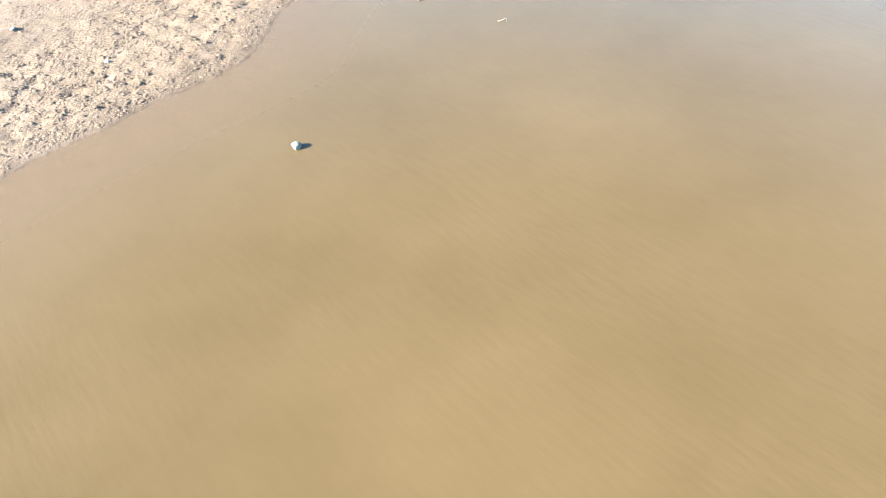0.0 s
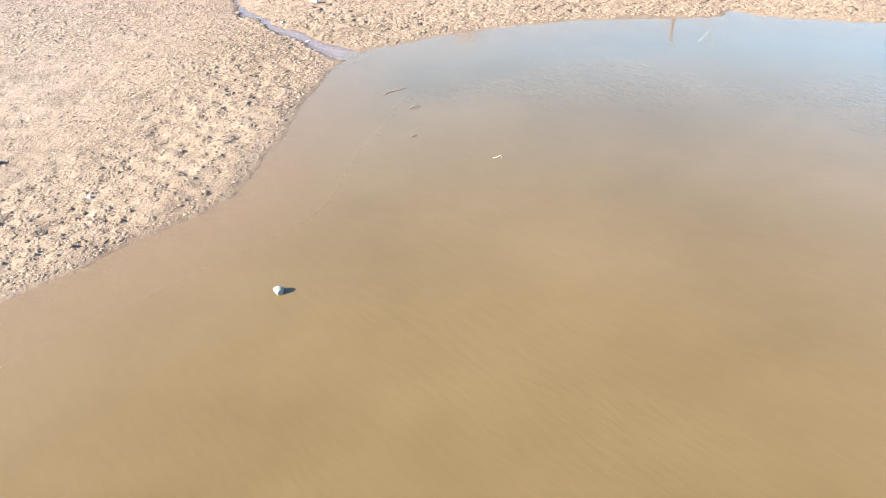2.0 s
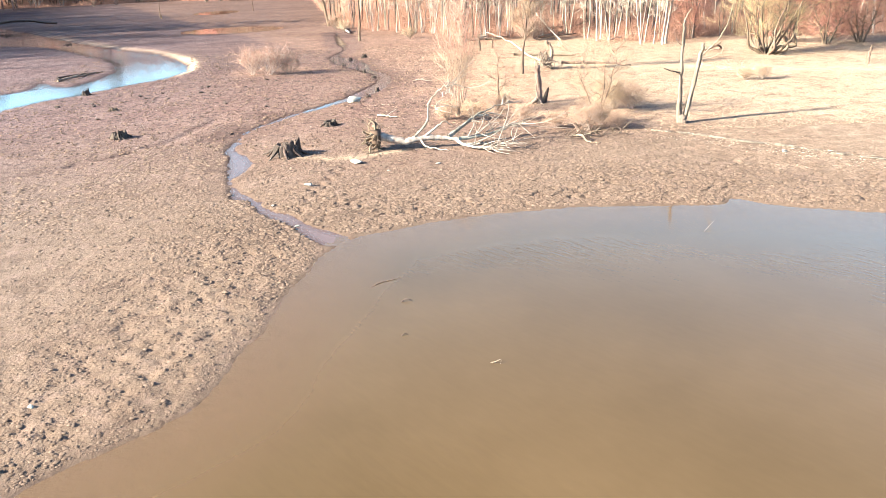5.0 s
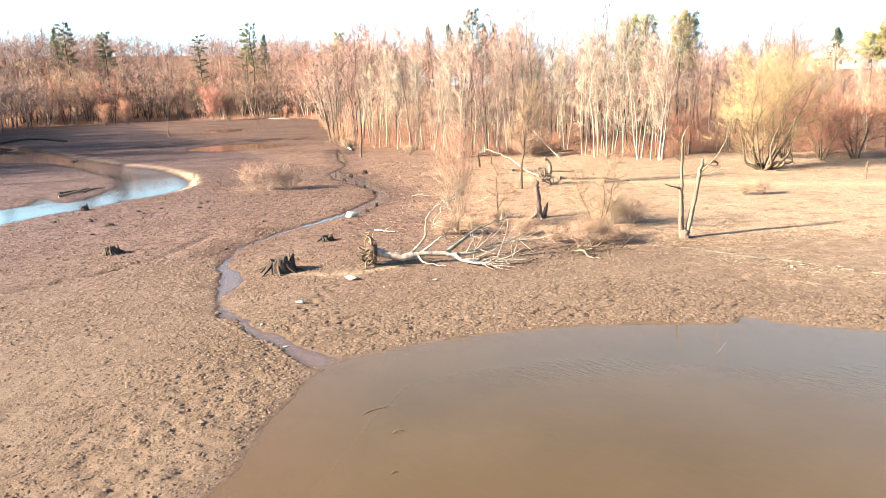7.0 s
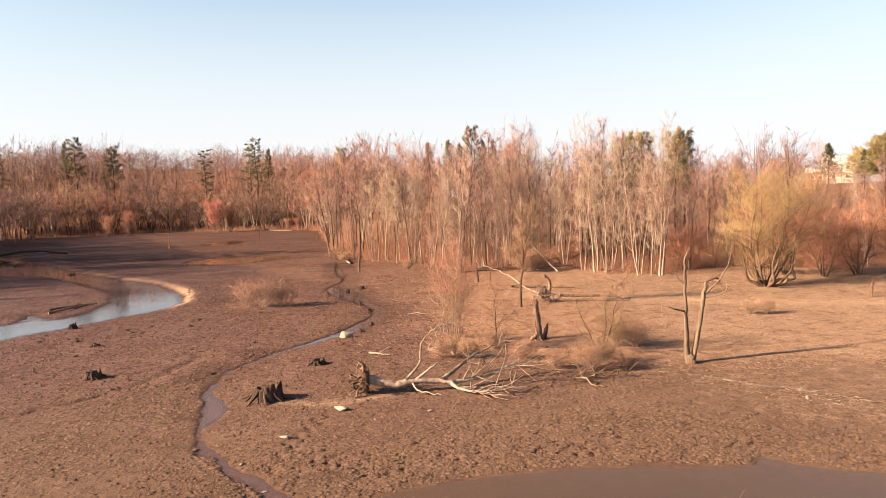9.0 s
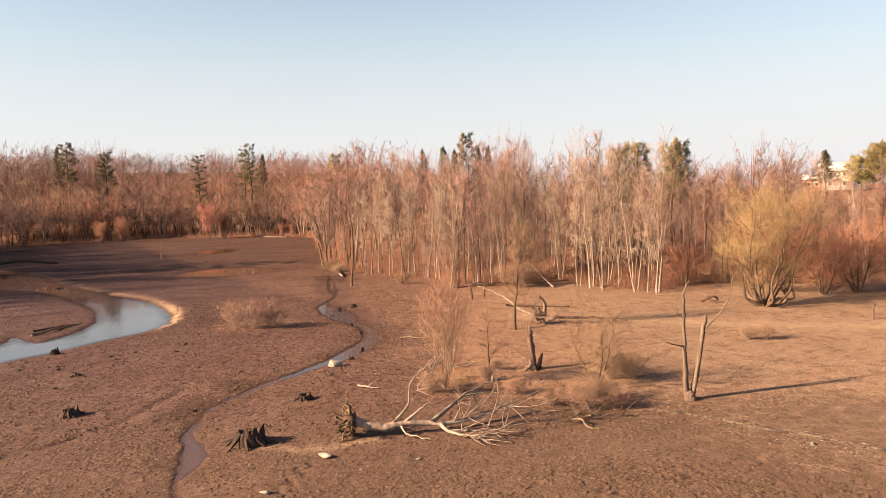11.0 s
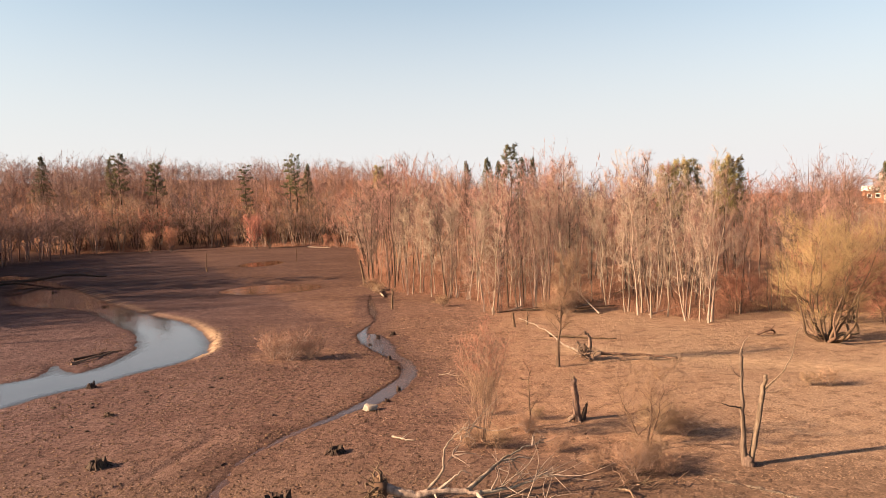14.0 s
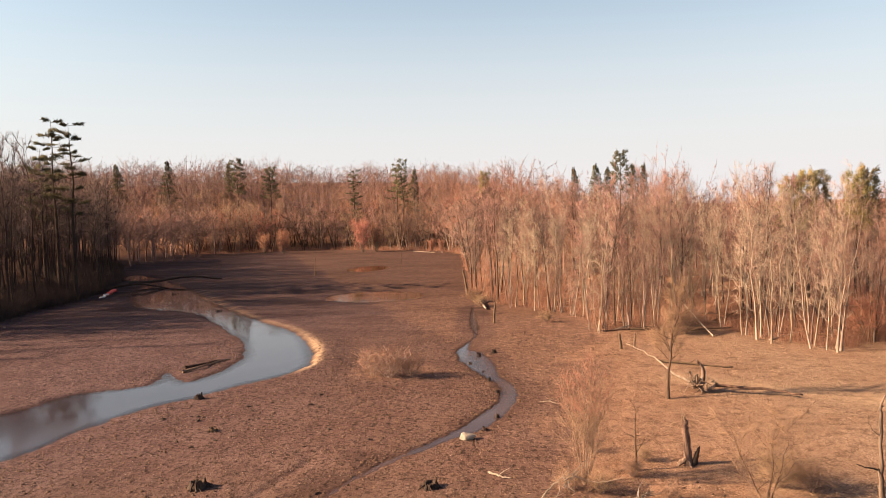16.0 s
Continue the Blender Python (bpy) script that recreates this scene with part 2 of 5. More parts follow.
PUDDLE_WATER = water_material("shallow_puddle_water", (0.075, 0.036, 0.019), (0.095, 0.047, 0.026), 0.04, 0.002, 3.0)
PUDDLE_WATER.node_tree.nodes["Principled BSDF"].inputs["Specular IOR Level"].default_value = 0.25
BARK = varied("grey_brown_bark", (0.08, 0.057, 0.046), (0.26, 0.195, 0.157), 3.0, spread=0.5, relief=0.03, stretch=4)
PALE_BARK = varied("pale_bark", (0.130, 0.100, 0.074), (0.335, 0.272, 0.210), 2.6, relief=0.02, stretch=3)
DARK_BARK = varied("dark_bark", (0.02, 0.014, 0.011), (0.065, 0.043, 0.032), 4.0, relief=0.04, stretch=5)
DEAD_WOOD = varied("bleached_dead_wood", (0.110, 0.083, 0.064), (0.33, 0.268, 0.212), 3.5, relief=0.05, stretch=4)
BROWN_WOOD = varied("weathered_brown_wood", (0.05, 0.032, 0.022), (0.145, 0.094, 0.063), 3.5, relief=0.04, stretch=5)
TAN_WOOD = varied("weathered_tan_wood", (0.075, 0.050, 0.035), (0.27, 0.185, 0.130), 9.0, relief=0.05, stretch=6)
WORN_WOOD = varied("worn_grey_brown_wood", (0.070, 0.050, 0.037), (0.215, 0.156, 0.115), 7.0, relief=0.05, stretch=9)
STONE = varied("pale_stone", (0.19, 0.162, 0.132), (0.33, 0.288, 0.240), 4.0, relief=0.02)
GREY_STONE = varied("silty_grey_stone", (0.085, 0.070, 0.054), (0.20, 0.168, 0.132), 7.0, relief=0.02)
TWIG = varied("pinkish_twigs", (0.155, 0.087, 0.071), (0.315, 0.193, 0.157), 0.5, spread=0.38)
PALE_TWIG = varied("pale_twigs", (0.215, 0.163, 0.125), (0.38, 0.302, 0.235), 0.5)
RED_TWIG = varied("red_orange_twigs", (0.20, 0.084, 0.056), (0.33, 0.155, 0.105), 0.5)
PINK_TWIG = varied("rosy_tan_twigs", (0.185, 0.105, 0.070), (0.27, 0.165, 0.112), 0.5)
YELLOW_TWIG = varied("yellow_willow_twigs", (0.25, 0.172, 0.082), (0.37, 0.272, 0.136), 0.4, spread=0.1)
ROSY_TWIG = varied("rosy_red_twigs", (0.25, 0.105, 0.074), (0.35, 0.175, 0.128), 0.5)
TAN_TWIG = varied("tan_dry_twigs", (0.175, 0.107, 0.068), (0.30, 0.195, 0.128), 0.8)
NEEDLE = varied("dark_green_needles", (0.036, 0.038, 0.019), (0.095, 0.088, 0.042), 1.2)
# lighter yellow-green needles, with sunlight put into the colour
SUNNY_NEEDLE = varied("sunlit_needles", (0.105, 0.088, 0.036), (0.25, 0.205, 0.088), 1.2)
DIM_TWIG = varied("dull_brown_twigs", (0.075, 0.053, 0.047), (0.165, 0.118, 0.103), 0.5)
FAR_TWIG = island("far_bare_twigs", (0.55, 0.55, 0.55), (1.0, 1.0, 1.0), broad=0.3, tint="species")
BRUSH_TWIG = island("brushwood_twigs", (0.10, 0.050, 0.034), (0.29, 0.155, 0.105))
# brushwood with the shade of the left wood put into its colour
SHADE_BRUSH = island("shade_darkened_twigs", (0.018, 0.013, 0.012), (0.060, 0.042, 0.036))
STRAW = island("dry_straw", (0.13, 0.083, 0.053), (0.33, 0.225, 0.148))
PALE_STALK = island("bleached_stalks", (0.22, 0.165, 0.115), (0.47, 0.375, 0.28))
DAMP_CLOD = island("damp_mud_clods", (0.045, 0.027, 0.018), (0.115, 0.071, 0.047))
CLOD = island("mud_clods", (0.070, 0.044, 0.030), (0.125, 0.081, 0.056))


# ---- shapes ----
def mesh_of(name, V, F, material, smooth=False):
    me = bpy.data.meshes.new(name)
    V, F = np.asarray(V, dtype=np.float32), np.asarray(F, dtype=np.int32)
    n, k = F.shape
    me.vertices.add(len(V))
    me.vertices.foreach_set("co", V.ravel())
    me.loops.add(n * k)
    me.loops.foreach_set("vertex_index", F.ravel())
    me.polygons.add(n)
    me.polygons.foreach_set("loop_start", np.arange(0, n * k, k, dtype=np.int32))
    me.update(calc_edges=True)
    if smooth:
        me.polygons.foreach_set("use_smooth", np.ones(n, dtype=bool))
    me.materials.append(material)
    me.validate()
    return me


def part(name, VF, material, parent=None, label="", smooth=False):
    ob = new(name, mesh_of(name, VF[0], VF[1], material, smooth))
    ob.parent = parent
    if label:
        tagged(ob, label)
    return ob


def base(name, m, label, category, group="", kind=""):
    ob = new(name)
    ob.empty_display_size = 0.2
    ob.matrix_basis = m
    return tagged(ob, label, category, group, kind)


def join(*parts):
    V, F, n = [], [], 0
    for v, f in parts:
        if len(v):
            V.append(np.asarray(v, dtype=float))
            F.append(np.asarray(f) + n)
            n += len(v)
    return np.concatenate(V), np.concatenate(F)


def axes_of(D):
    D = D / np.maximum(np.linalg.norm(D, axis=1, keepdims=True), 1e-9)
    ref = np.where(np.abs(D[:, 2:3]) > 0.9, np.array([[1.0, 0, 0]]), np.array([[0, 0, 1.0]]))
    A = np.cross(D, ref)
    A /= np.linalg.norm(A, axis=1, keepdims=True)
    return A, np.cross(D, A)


def cones(P0, P1, R, n=3):
    """Tapered twigs, each a slim pyramid from P0 to its tip P1."""
    P0, P1, R = np.asarray(P0, float), np.asarray(P1, float), np.asarray(R, float)
    k = len(P0)
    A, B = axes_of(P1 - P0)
    V = np.empty((k, n + 1, 3))
    for i in range(n):
        a = 2 * math.pi * i / n
        V[:, i] = P0 + (A * math.cos(a) + B * math.sin(a)) * R[:, None]
    V[:, n] = P1
    F = np.array([[i, (i + 1) % n, n] for i in range(n)])[None] + (np.arange(k) * (n + 1))[:, None, None]
    return V.reshape(-1, 3), F.reshape(-1, 3)


def tube(P, R, n=6, rng=None, rough=0.0):
    """A bent, tapering limb through the points P with radii R, closed at its ends; all faces are triangles."""
    P, R = np.asarray(P, float), np.asarray(R, float)
    D = np.gradient(P, axis=0)
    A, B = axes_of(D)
    for i in range(1, len(P)):
        # carry the first axes along
        a = A[i - 1] - D[i] * (A[i - 1] @ D[i]) / max(D[i] @ D[i], 1e-9)
        A[i] = a / max(np.linalg.norm(a), 1e-9)
        d = D[i] / max(np.linalg.norm(D[i]), 1e-9)
        B[i] = np.cross(d, A[i])
    V = []
    lobes = np.ones(n) if rng is None else 1 + rough * rng.uniform(-1, 1, n)
    for i in range(len(P)):
        for j in range(n):
            a = 2 * math.pi * j / n
            k = lobes[j] * (1 if rng is None else 1 + 0.5 * rough * rng.uniform(-1, 1))
            V.append(P[i] + (A[i] * math.cos(a) + B[i] * math.sin(a)) * R[i] * k)
    F = []
    for i in range(len(P) - 1):
        for j in range(n):
            a, b, c, d = i * n + j, i * n + (j + 1) % n, (i + 1) * n + (j + 1) % n, (i + 1) * n + j
            F += [[a, b, c], [a, c, d]]
    for row, tip in ((0, P[0]), (len(P) - 1, P[-1])):
        V.append(tip)
        c = len(V) - 1
        for j in range(n):
            F.append([c, row * n + j, row * n + (j + 1) % n])
    return np.array(V), np.array(F)


def smooth_line(P, k=4):
    """Catmull-Rom through P."""
    P = np.asarray(P, float)
    Q = np.vstack([2 * P[0] - P[1], P, 2 * P[-1] - P[-2]])
    out = []
    for i in range(1, len(Q) - 2):
        for t in np.linspace(0, 1, k, endpoint=False):
            a, b, c, d = Q[i - 1], Q[i], Q[i + 1], Q[i + 2]
            out.append(0.5 * (2 * b + (c - a) * t + (2 * a - 5 * b + 4 * c - d) * t * t + (3 * b - a - 3 * c + d) * t ** 3))
    out.append(P[-1])
    return np.array(out)


# ---- the lie of the land ----
TAB = np.random.default_rng(11).random((256, 256))


def vnoise(x, y):
    ix, iy = np.floor(x).astype(int), np.floor(y).astype(int)
    fx, fy = x - ix, y - iy
    fx, fy = fx * fx * (3 - 2 * fx), fy * fy * (3 - 2 * fy)
    a, b = TAB[ix & 255, iy & 255], TAB[(ix + 1) & 255, iy & 255]
    c, d = TAB[ix & 255, (iy + 1) & 255], TAB[(ix + 1) & 255, (iy + 1) & 255]
    return a + (b - a) * fx + (c - a) * fy + (a - b - c + d) * fx * fy


def fbm(x, y, octaves=4):
    s, amp, tot = 0.0, 1.0, 0.0
    for i in range(octaves):
        s = s + amp * vnoise(x * 2 ** i + 17.3 * i, y * 2 ** i - 9.1 * i)
        tot += amp
        amp *= 0.5
    return s / tot


def step(x, lo, hi):
    t = np.clip((x - lo) / (hi - lo), 0, 1)
    return t * t * (3 - 2 * t)


POND_EDGE = smooth_line([(-70, -45), (-42, -8), (-24, 12), (-15.5, 20.5), (-11.6, 24.7), (-10.0, 26.4), (-7.6, 28.7), (-6.3, 30.3), (-6.05, 32.4),
                         (-5.5, 34.6), (-5.0, 38.2), (-4.2, 41.2), (-3.4, 42.7), (-1.0, 43.8), (3.0, 45.1), (8.0, 45.5), (13.0, 45.0), (14.2, 45.8),
                         (15.6, 44.6), (18.5, 43.4), (24, 41.5), (40, 35), (60, 15), (75, -45)], 4)
CREEK_NEAR = [(-110, 20), (-70, 40), (-48, 54), (-38.6, 68.6), (-37.6, 76.5), (-35.8, 83.9), (-33.3, 87.4), (-30.8, 93.0), (-28.3, 97.0), (-27.4, 102.0),
              (-30.2, 110.5), (-35.0, 120.0), (-41.2, 128.2), (-48, 135), (-58.4, 147.3), (-68.5, 160), (-84, 181), (-101, 201), (-125, 225), (-170, 255)]
CREEK_FAR = [(-116, 34), (-78, 52), (-57, 66), (-48.3, 80.2), (-46.3, 87.3), (-42.7, 90), (-40.8, 92.6), (-42.2, 97.5), (-40.2, 95.5), (-37.6, 93.3),
             (-36.3, 97.7), (-37.2, 106), (-42, 116.5), (-47, 123.3), (-55, 134), (-64, 144), (-80, 153), (-96, 176), (-112, 203), (-172, 243)]
CREEK = np.vstack([smooth_line(CREEK_NEAR, 3), smooth_line(CREEK_FAR, 3)[::-1]])
# the brook: centre line and half width
BROOK = smooth_line([(-4.1, 42.5, 0.7), (-5.5, 44.1, 0.38), (-6.6, 45.7, 0.36), (-7.8, 47.0, 0.32), (-8.9, 48.7, 0.32), (-10.0, 50.3, 0.20), (-10.85, 52.5, 0.20), (-11.0, 54.3, 0.38),
                     (-11.0, 55.8, 0.66), (-11.6, 58.0, 0.62), (-12.6, 60.2, 0.30), (-12.7, 62.5, 0.24), (-12.85, 65.2, 0.18), (-12.4, 67.1, 0.18), (-11.6, 69.0, 0.2), (-10.5, 71.6, 0.26),
                     (-9.1, 73.9, 0.30), (-7.6, 76.6, 0.45), (-6.1, 79.2, 0.85), (-5.1, 82.0, 1.05), (-4.3, 85.0, 0.85), (-3.9, 88.6, 0.8), (-4.3, 93.0, 0.7), (-6.3, 97.6, 0.8),
                     (-7.6, 101.5, 1.5), (-8.9, 105.5, 1.7), (-10.1, 109.2, 1.5), (-11.2, 111.8, 0.6), (-10.8, 121, 0.12), (-12.0, 129, 0.6), (-12.9, 135, 0.5), (-15, 150, 0.15)], 4)
PUDDLES = ((-36.8, 166.5, 10.0, 8.5), (-57.5, 237.0, 6.0, 10.5))
FOREST_X = np.array([-400, -200, -160, -135, -106, -90, -62, -50, -37, -26, -18, -9, 0, 4, 6, 13, 20, 23, 28, 31, 36, 42, 55, 120, 400.0])
FOREST_Y = np.array([335, 335, 330, 336, 350, 342, 326, 322, 297, 228, 172, 149, 141, 136, 124, 125, 128, 121, 113, 110, 114, 116, 110, 100, 96.0])


def line_dist(x, y, line):
    best = np.full(x.shape, 1e9)
    for (ax, ay), (bx, by) in zip(line[:-1], line[1:]):
        dx, dy = bx - ax, by - ay
        t = np.clip(((x - ax) * dx + (y - ay) * dy) / (dx * dx + dy * dy + 1e-9), 0, 1)
        best = np.minimum(best, np.hypot(x - ax - t * dx, y - ay - t * dy))
    return best


def inside(x, y, ring):
    hit = np.zeros(x.shape, bool)
    for (ax, ay), (bx, by) in zip(ring, np.roll(ring, -1, axis=0)):
        if ay == by:
            continue
        hit ^= ((ay > y) != (by > y)) & (x < (bx - ax) * (y - ay) / (by - ay) + ax)
    return hit


def ring_dist(x, y, ring):
    d = line_dist(x, y, np.vstack([ring, ring[:1]]))
    return np.where(inside(x, y, ring), -d, d)


def brook_dist(x, y):
    best = np.full(x.shape, 1e9)
    for (ax, ay, aw), (bx, by, bw) in zip(BROOK[:-1], BROOK[1:]):
        dx, dy = bx - ax, by - ay
        t = np.clip(((x - ax) * dx + (y - ay) * dy) / (dx * dx + dy * dy + 1e-9), 0, 1)
        best = np.minimum(best, np.hypot(x - ax - t * dx, y - ay - t * dy) - (aw + (bw - aw) * t))
    return best


def forest_depth(x, y):
    return y - np.interp(x, FOREST_X, FOREST_Y)


LEFT_Y, LEFT_X = [40, 100, 125, 160, 180, 215, 250, 300], [-118, -112, -94, -101, -106, -126, -150, -175]


def left_wood_depth(x, y):
    return np.interp(y, LEFT_Y, LEFT_X) - x


def land(x, y):
    """Height and surface (wetness with the far flat's shade, grass, sand, litter) of the ground."""
    wob = (fbm(x / 1.7, y / 1.7, 3) - 0.5) * 0.9
    dp = ring_dist(x, y, POND_EDGE) + wob * 0.5
    dc = ring_dist(x, y, CREEK) + wob * 1.2
    db = brook_dist(x, y) + wob * 0.35 + 0.55 * (fbm(x / 0.9, y / 0.9, 2) - 0.5) * step(y, 44, 47)
    du = np.full(x.shape, 1e9)
    for cx, cy, a, b in PUDDLES:
        if a:
            du = np.minimum(du, (np.hypot((x - cx) / a, (y - cy) / b) - 1) * min(a, b) + wob * 1.2 * min(1, a / 4))
    fd, ld = forest_depth(x, y), left_wood_depth(x, y)
    g = 0.12 + 0.09 * (fbm(x / 16, y / 16, 3) - 0.5)
    outer = step(line_dist(x, y, np.array(CREEK_NEAR[9:17])), 6, 1.5)
    g = g + 0.30 * outer
    slope = np.interp(x, [-300, -60, -20, 40, 400], [0.37, 0.30, 0.14, 0.06, 0.09])
    top = np.interp(x, [-300, -100, -60, -30, -10, 45, 140], [52, 45, 36, 24, 17, 8, 12])
    hill = np.maximum(fd - 12, 0) * slope
    hill = top * (1 - np.exp(-hill / top)) + 5.0 * np.exp(-((x - 137) / 40) ** 2 - ((y - 250) / 32) ** 2)
    hill = np.maximum(hill, 11 * (1 - np.exp(-np.maximum(ld, 0) / 40)) * step(y, 60, 120))
    f = (1 - np.exp(-np.maximum(dp, 0) / 1.0)) * (1 - np.exp(-np.maximum(dc, 0) / (0.42 + 1.3 * step(y, 109, 124))))
    f = f * (1 - 0.8 * np.exp(-np.maximum(db, 0) / np.where(y > 76, 2.6, 1.2))) * (1 - np.exp(-np.maximum(du, 0) / 3.0))
    d = np.minimum(np.minimum(dp, dc), np.minimum(db, du))
    f = f * step(np.minimum(np.minimum(dp, dc), du), -0.05, 0.5) * step(db, -0.05, 0.18)
    lumps = step(d, 0.1, 1.2)
    # trampled, pitted mud, roughest along the pond
    a = fbm(x / 0.38, y / 0.30, 2)
    pit = step(vnoise(x / 0.30 + 40, y / 0.27), 0.64, 0.80) * step(fbm(x / 1.1, y / 1.1 + 9, 2), 0.36, 0.6)
    rough = fbm(x / 6 + 5, y / 6, 2)
    shore = step(dp + 7 * (rough - 0.5), 9, 1.5)
    mudz = lumps * (0.30 + 0.70 * shore) * (0.35 + 0.65 * step(y, 100, 60))
    z = 0.02 + g * f + hill + mudz * ((0.13 - 0.05 * step(y, 36, 46)) * (a - 0.5) - 0.085 * pit) + 0.05 * lumps * (fbm(x / 3, y / 3, 3) - 0.5) + 0.09 * lumps * step(y, 56, 70) * (fbm(x / 1.3, y / 1.6, 2) - 0.5)
    # a line of footprints
    for k in range(26):
        fx, fy = -4.9 - 0.075 * k + 0.35 * math.sin(k * 2.1), 54.6 - 0.42 * k
        z = z - 0.11 * np.exp(-(((x - fx) / 0.13) ** 2 + ((y - fy) / 0.16) ** 2))
    # the edge of an older channel and the brook's cut banks
    scarp = line_dist(x, y, np.array([(-24, 55), (-20, 59), (-17.6, 63), (-16.5, 68.5), (-16.0, 71)]))
    z = z - 0.15 * np.exp(-(scarp / 0.4) ** 2) * (1.6 * a)
    z = np.where(d < 0, np.maximum(-0.7, d * 0.22) - 0.01, np.maximum(z, 0.012))
    wet_and_shade = np.clip(0.34 * np.exp(-np.maximum(dp - 0.1, 0) / 0.55) + 0.8 * np.exp(-np.maximum(dc, 0) / 0.4) + (0.55 + 0.3 * step(y, 72, 82)) * np.exp(-np.maximum(db, 0) / (0.28 + 0.5 * step(y, 72, 82) * step(y, 118, 108))) + np.exp(-np.maximum(du, 0) / np.where(y < 60, 0.7, 2.2)), 0, 1)
    wet_and_shade = np.maximum(wet_and_shade, 0.55 * step(line_dist(x, y, np.array([(-13, 56), (-14, 64), (-12, 72)])), 3.0, 0.6) * step(fbm(x / 2, y / 2, 3), 0.3, 0.6))
    wet_and_shade = np.maximum(wet_and_shade, 0.45 * step(fbm(x / 5 + 31, y / 3, 3), 0.60, 0.70) * step(dp, 9, 2) * step(y, 40, 44))
    # damper mud on the left; far flat darkened further for the woods' shade
    wet_and_shade = np.maximum(wet_and_shade, np.minimum(0.85, 0.17 * step(y - 0.8 * x, 62, 118) * step(x, 2, -6) * (0.75 + 0.5 * fbm(x / 4, y / 4, 3)) + 0.52 * step(y, 125, 185) * (0.7 + 0.6 * fbm(x / 14, y / 7, 3))))
    sandm = outer * step(dc, 1.7, 0.9) * step(dc, 0.05, 0.4) * (1 - 0.65 * step(y, 112, 126))
    sandm = np.maximum(sandm, 0.85 * np.exp(-(line_dist(x, y, np.array([(12, 97), (24, 91), (33, 86), (46, 82), (62, 80)])) / 2.0) ** 2) * (0.4 + fbm(x / 2, y / 2, 3)))
    sandm = np.maximum(sandm, 0.6 * np.exp(-(line_dist(x, y, np.array([(-7.4, 57.2), (-5.9, 56.6), (-4.1, 56.5), (-2.8, 57.3), (-1.7, 57.7)])) / 0.5) ** 2) * (0.3 + fbm(x / 1.2, y / 1.2, 3)))
    grass = step(x + 3 - 0.06 * (y - 60) + 14 * (fbm(x / 5, y / 7, 4) - 0.5), -3, 9) * step(y + 0.25 * x, 62, 74)
    grass = np.maximum(grass, 0.45 * step(x + 0.5 * (y - 52) + 5 * (fbm(x / 3, y / 3, 3) - 0.5), 13, 20) * step(y, 46, 50))
    grass = np.maximum(grass, 0.5 * step(np.hypot(x + 17, y - 99), 7, 3))
    litter = np.maximum(step(fd + 10 * (fbm(x / 6, y / 6, 3) - 0.5), -9, 14), step(ld, -2, 6))
    return z, wet_and_shade * (1 - sandm) * (1 - litter), grass * step(db, 0.5, 3), sandm, litter


def height(x, y):
    return float(land(np.array([float(x)]), np.array([float(y)]))[0][0])


def spread(lo, hi, first, grow, limit):
    out, s = [lo], first
    while (out[-1] < limit) if grow > 0 else (out[-1] > limit):
        out.append(out[-1] + math.copysign(s, grow))
        s *= abs(grow)
    return out[1:]


def build_ground():
    xs = np.concatenate([np.array(spread(-52, 0, 0.7, -1.07, -2500))[::-1], np.arange(-52, -22, 0.5), np.arange(-22, 22, 0.135), np.arange(22, 54, 0.6), spread(53.5, 0, 0.7, 1.07, 2500)])
    ys = np.concatenate([np.array(spread(22, 0, 0.5, -1.12, -2500))[::-1], np.arange(22, 62, 0.14), np.arange(62, 100, 0.38), np.arange(100, 150, 0.75), np.arange(150, 330, 2.0), spread(330, 0, 2.0, 1.06, 3000)])
    X, Y = np.meshgrid(xs, ys)
    x, y = X.ravel(), Y.ravel()
    z, wet_and_shade, grass, sandm, litter = land(x, y)
    V = np.stack([x, y, z], 1)
    w = len(xs)
    i = (np.arange(len(ys) - 1)[:, None] * w + np.arange(w - 1)[None]).ravel()
    F = np.stack([i, i + 1, i + w + 1, i + w], 1)
    me = mesh_of("ground", V, F, GROUND, True)
    zone = me.color_attributes.new("zone", "FLOAT_COLOR", "POINT")
    zone.data.foreach_set("color", np.stack([wet_and_shade, grass, sandm, litter], 1).astype(np.float32).ravel())
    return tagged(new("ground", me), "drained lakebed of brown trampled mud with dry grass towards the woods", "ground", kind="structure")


def water_sheet(name, dist, box, cell, material, label, z, full):
    """A level sheet where dist is under a small margin; its depth fades to nothing at the shore."""
    x0, y0, x1, y1 = box
    xs, ys = np.arange(x0, x1 + cell, cell), np.arange(y0, y1 + cell, cell)
    X, Y = np.meshgrid(xs, ys)
    d = dist(X, Y)
    keep = d < 0.35 + cell
    w = len(xs)
    i = (np.arange(len(ys) - 1)[:, None] * w + np.arange(w - 1)[None])
    ok = keep[:-1, :-1] & keep[1:, :-1] & keep[:-1, 1:] & keep[1:, 1:]
    i = i[ok]
    F = np.stack([i, i + 1, i + w + 1, i + w], 1)
    used, F = np.unique(F, return_inverse=True)
    F = F.reshape(-1, 4)
    V = np.stack([X.ravel()[used], Y.ravel()[used], np.full(len(used), z)], 1)
    me = mesh_of(name, V, F, material, True)
    k = np.clip((-d.ravel()[used] + 0.1) / full, 0, 1).astype(np.float32)
    depth = me.color_attributes.new("depth", "FLOAT_COLOR", "POINT")
    depth.data.foreach_set("color", np.stack([k, k, k, np.ones_like(k)], 1).ravel())
    return tagged(new(name, me), label, "water", kind="structure")


